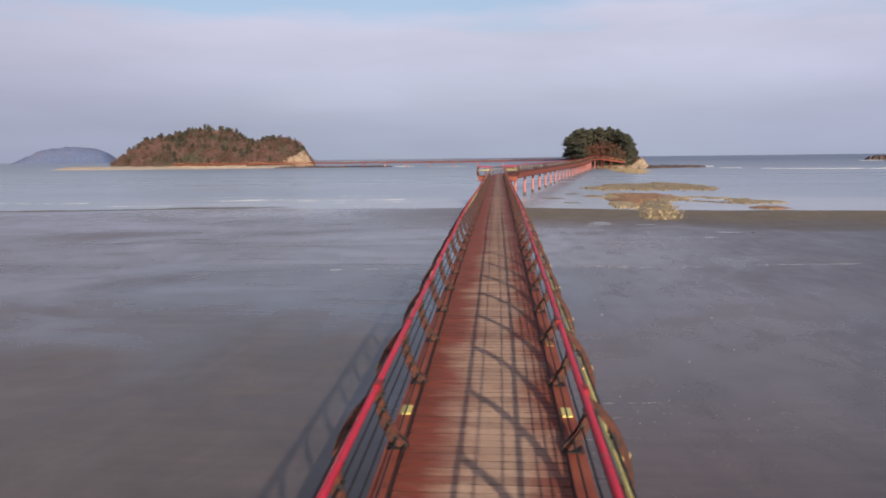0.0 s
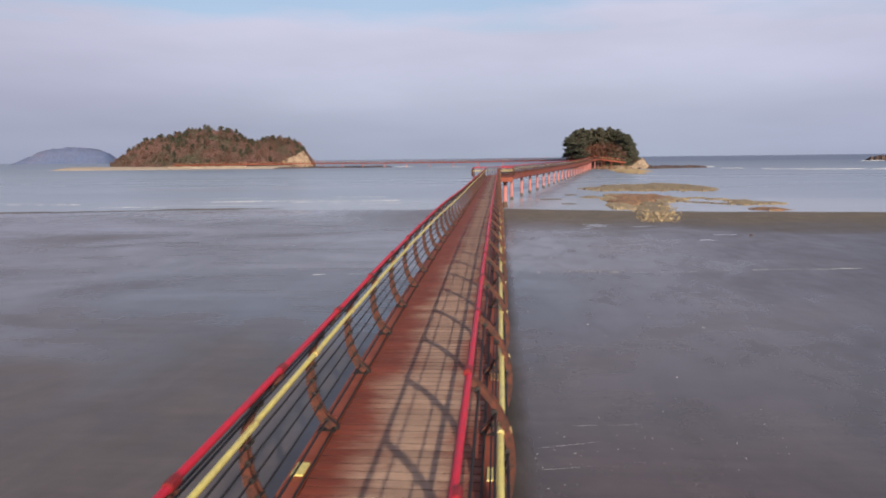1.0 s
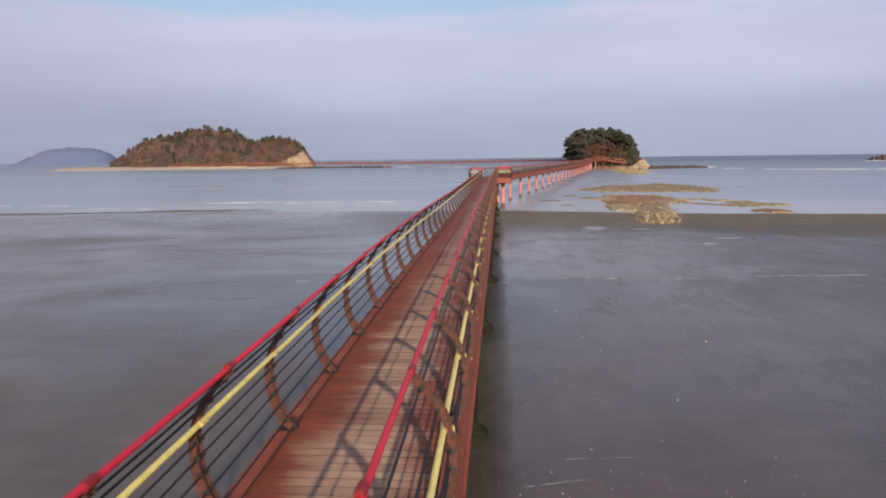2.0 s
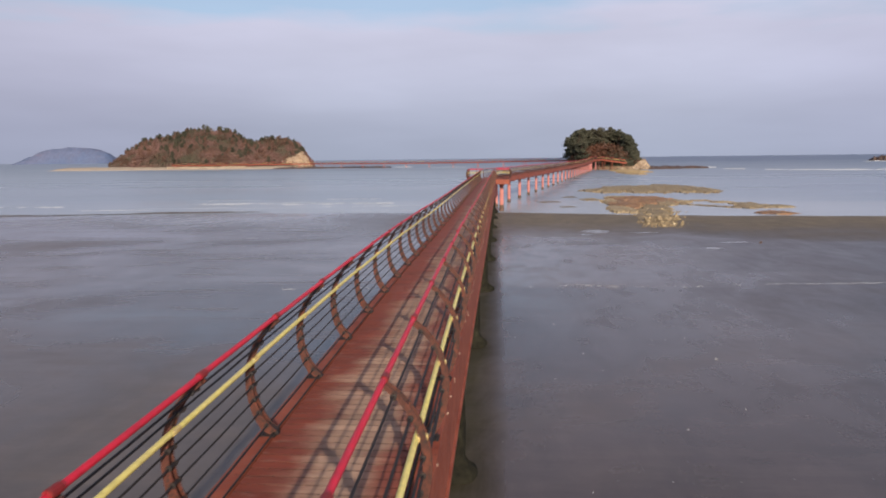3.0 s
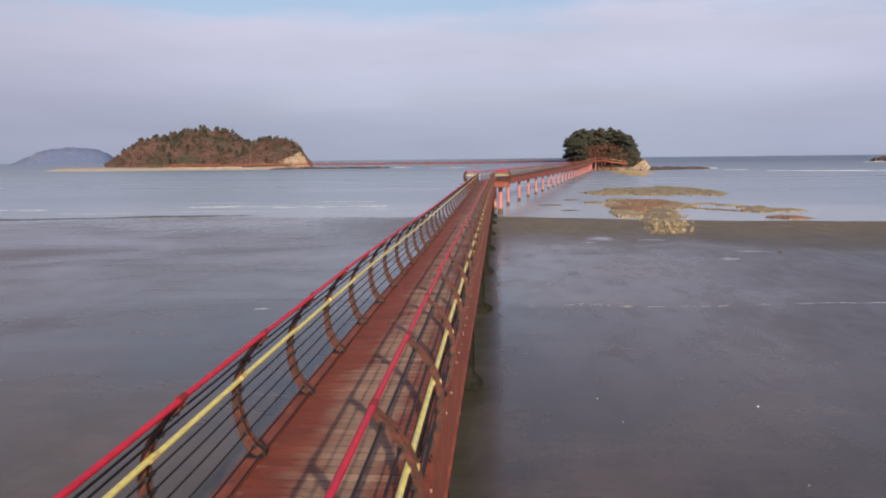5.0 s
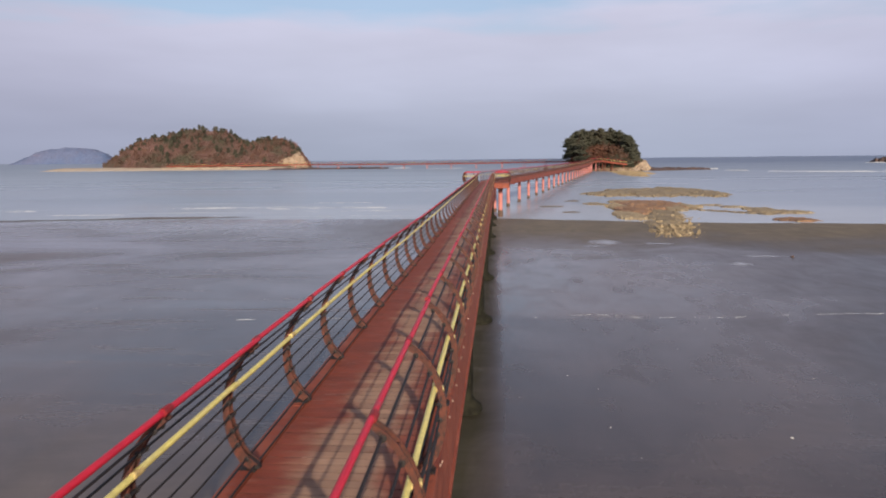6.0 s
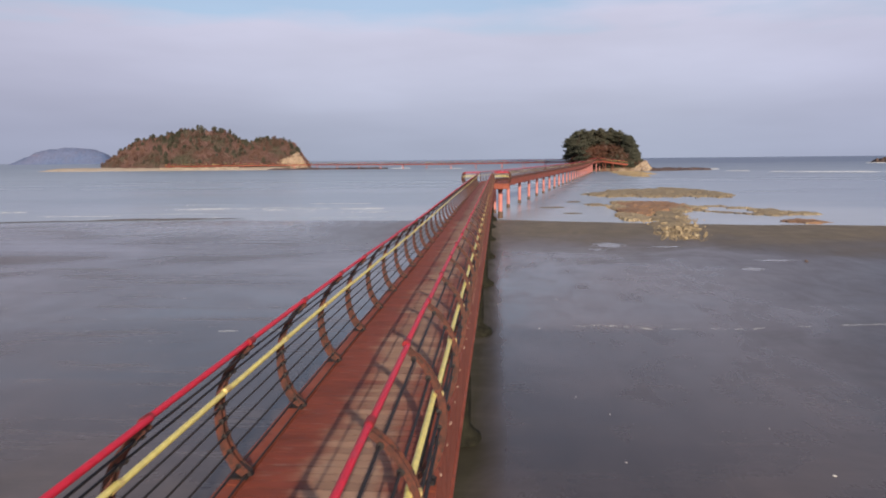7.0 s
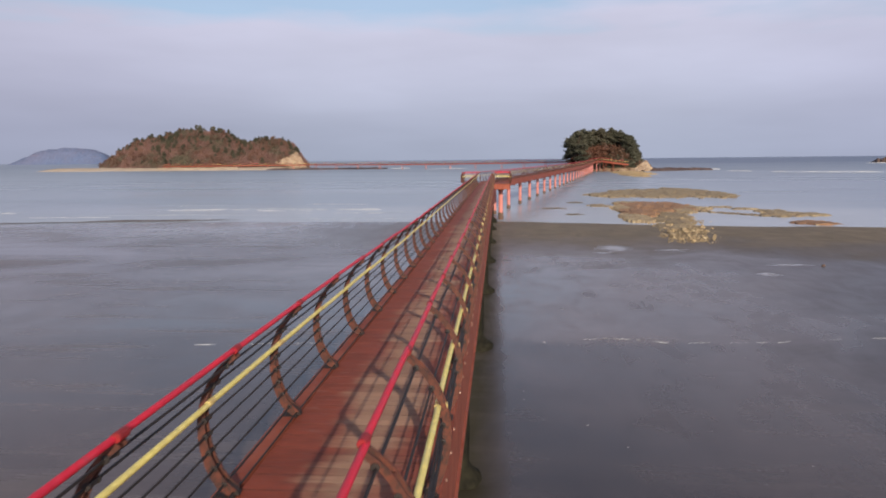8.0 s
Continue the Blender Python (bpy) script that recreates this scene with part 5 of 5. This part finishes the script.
def pools():
    """Shallow puddles standing on the drained sand, thinning out at the rim."""
    m, nt, b = nodes_of("puddle_water")
    b.inputs["Base Color"].default_value = (0.30, 0.28, 0.28, 1)
    v = coords(nt, (1.0, 3.0, 1.0))
    f = noise_node(nt, v, 1.2, 5.0, 0.65)
    nt.links.new(remap(nt, f, 0.3, 0.7, 0.06, 0.30), b.inputs["Roughness"])
    tc = nt.nodes.new("ShaderNodeTexCoord")
    ln = nt.nodes.new("ShaderNodeVectorMath")
    ln.operation = "LENGTH"
    nt.links.new(tc.outputs["Object"], ln.inputs[0])
    rim = math_node(nt, "ADD", ln.outputs["Value"], remap(nt, f, 0.3, 0.7, -0.30, 0.30))
    nt.links.new(remap(nt, rim, 0.35, 0.95, 0.85, 0.0), b.inputs["Alpha"])
    n = 48
    me = from_lists("puddle", [(0, 0, 0)] + [(1.3 * math.cos(2 * math.pi * k / n), 1.3 * math.sin(2 * math.pi * k / n), 0) for k in range(n)],
                    [(0, 1 + k, 1 + (k + 1) % n) for k in range(n)], m)
    for x, y, rx, ry in ((10.1, 69.6, 1.6, 2.2), (9.0, 67.0, 1.0, 0.7), (17.0, 58.0, 0.9, 0.9), (19.6, 61.6, 1.8, 0.5), (14.2, 68.6, 1.6, 0.5)):
        ob = new("puddle", me)
        ob.matrix_basis = Matrix.Translation((x, y, 0.005)) @ Matrix.Diagonal((rx, ry, 1, 1))
        tagged(ob, "shallow puddle of still water on wet sand", "puddle", "sand puddles", "structure")


pools()


def shells():
    rng = random.Random(5)
    bm = bmesh.new()
    bmesh.ops.create_icosphere(bm, subdivisions=1, radius=1.0)
    for v in bm.verts:
        v.co.z = max(v.co.z, -0.1) * 0.45
        v.co *= 1 + 0.2 * noise.noise(v.co * 2)
    me = mesh_of("shell", bm, SHELL)
    spots = [(8.72, 30.1, 0.075), (6.2, 24.0, 0.04), (4.4, 30.5, 0.04), (3.15, 42.7, 0.05), (0.5, 29.2, 0.11)]
    while len(spots) < 30:
        x, y = rng.uniform(1.6, 12), 12 + 26 * rng.random() ** 2.2
        spots.append((x, y, rng.uniform(0.014, 0.034)))
    # a thin tide line of broken shell
    while len(spots) < 110:
        x = 1.3 + 6.5 * rng.random() ** 1.4
        spots.append((x, 18.6 + 0.2 * x + 0.5 * math.sin(x * 1.7) + rng.gauss(0, 0.8), 0.009 + 0.022 * rng.random() ** 2.5))
    for x, y, s in spots:
        ob = new("shell", me)
        ob.matrix_basis = Matrix.Translation((x, y, 0.0)) @ Matrix.Rotation(rng.uniform(0, 6), 4, "Z") @ Matrix.Diagonal((s * 0.7, s * 0.55, s * 0.7, 1))
        tagged(ob, "small white shell lying on wet sand", "shell", "scattered shells")


shells()

stone = new("stone", rock_mesh(8, ROCK_DARK, 0.4))
stone.matrix_basis = Matrix.Translation((21.4, 61.1, 0.03)) @ Matrix.Diagonal((0.11, 0.10, 0.10, 1))
tagged(stone, "small dark stone lying alone on wet sand", "rock")


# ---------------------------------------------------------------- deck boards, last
def shaded_sides(me):
    """The gaps' shade, put into the colour of the boards' narrow long sides."""
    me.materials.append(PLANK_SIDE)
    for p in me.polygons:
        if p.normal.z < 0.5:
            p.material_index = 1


def deck_boards():
    rng = random.Random(9)
    w, gap = 0.144, 0.005
    bm = bmesh.new()
    box(bm, (0, 0, -0.02), (1.560, w, 0.04), 0.0010)
    me = mesh_of("board", bm, PLANK)
    shaded_sides(me)
    y, n, rest_v, rest_f = 2.5, 0, [], []
    while y < BRIDGE_END - 0.1:
        z = deck_z(y) + rng.uniform(-0.0007, 0.0007)
        if n < 300:
            child("board", me, BRIDGE, Matrix.Translation((rng.uniform(-0.003, 0.003), y, z)) @ Matrix.Rotation(rng.gauss(0, 0.0015), 4, "Z") @ Matrix.Rotation(rng.gauss(0, 0.0015), 4, "X"))
        else:
            k = len(rest_v)
            rest_v += [(sx * 0.780, y + sy * w / 2, z + sz) for sz in (-0.04, 0.0) for sy in (-1, 1) for sx in (-1, 1)]
            rest_f += [tuple(k + i for i in q) for q in ((0, 2, 3, 1), (4, 5, 7, 6), (0, 1, 5, 4), (2, 6, 7, 3), (0, 4, 6, 2), (1, 3, 7, 5))]
        n += 1
        y += w + gap
    y = 2.5 - (w + gap)
    while y > -5.5:
        k, z = len(rest_v), deck_z(y)
        rest_v += [(sx * 0.780, y + sy * w / 2, z + sz) for sz in (-0.04, 0.0) for sy in (-1, 1) for sx in (-1, 1)]
        rest_f += [tuple(k + i for i in q) for q in ((0, 2, 3, 1), (4, 5, 7, 6), (0, 1, 5, 4), (2, 6, 7, 3), (0, 4, 6, 2), (1, 3, 7, 5))]
        y -= w + gap
    rest = from_lists("decking", rest_v, rest_f, PLANK)
    shaded_sides(rest)
    tagged(child("decking", rest, BRIDGE), kind="stuff")


deck_boards()
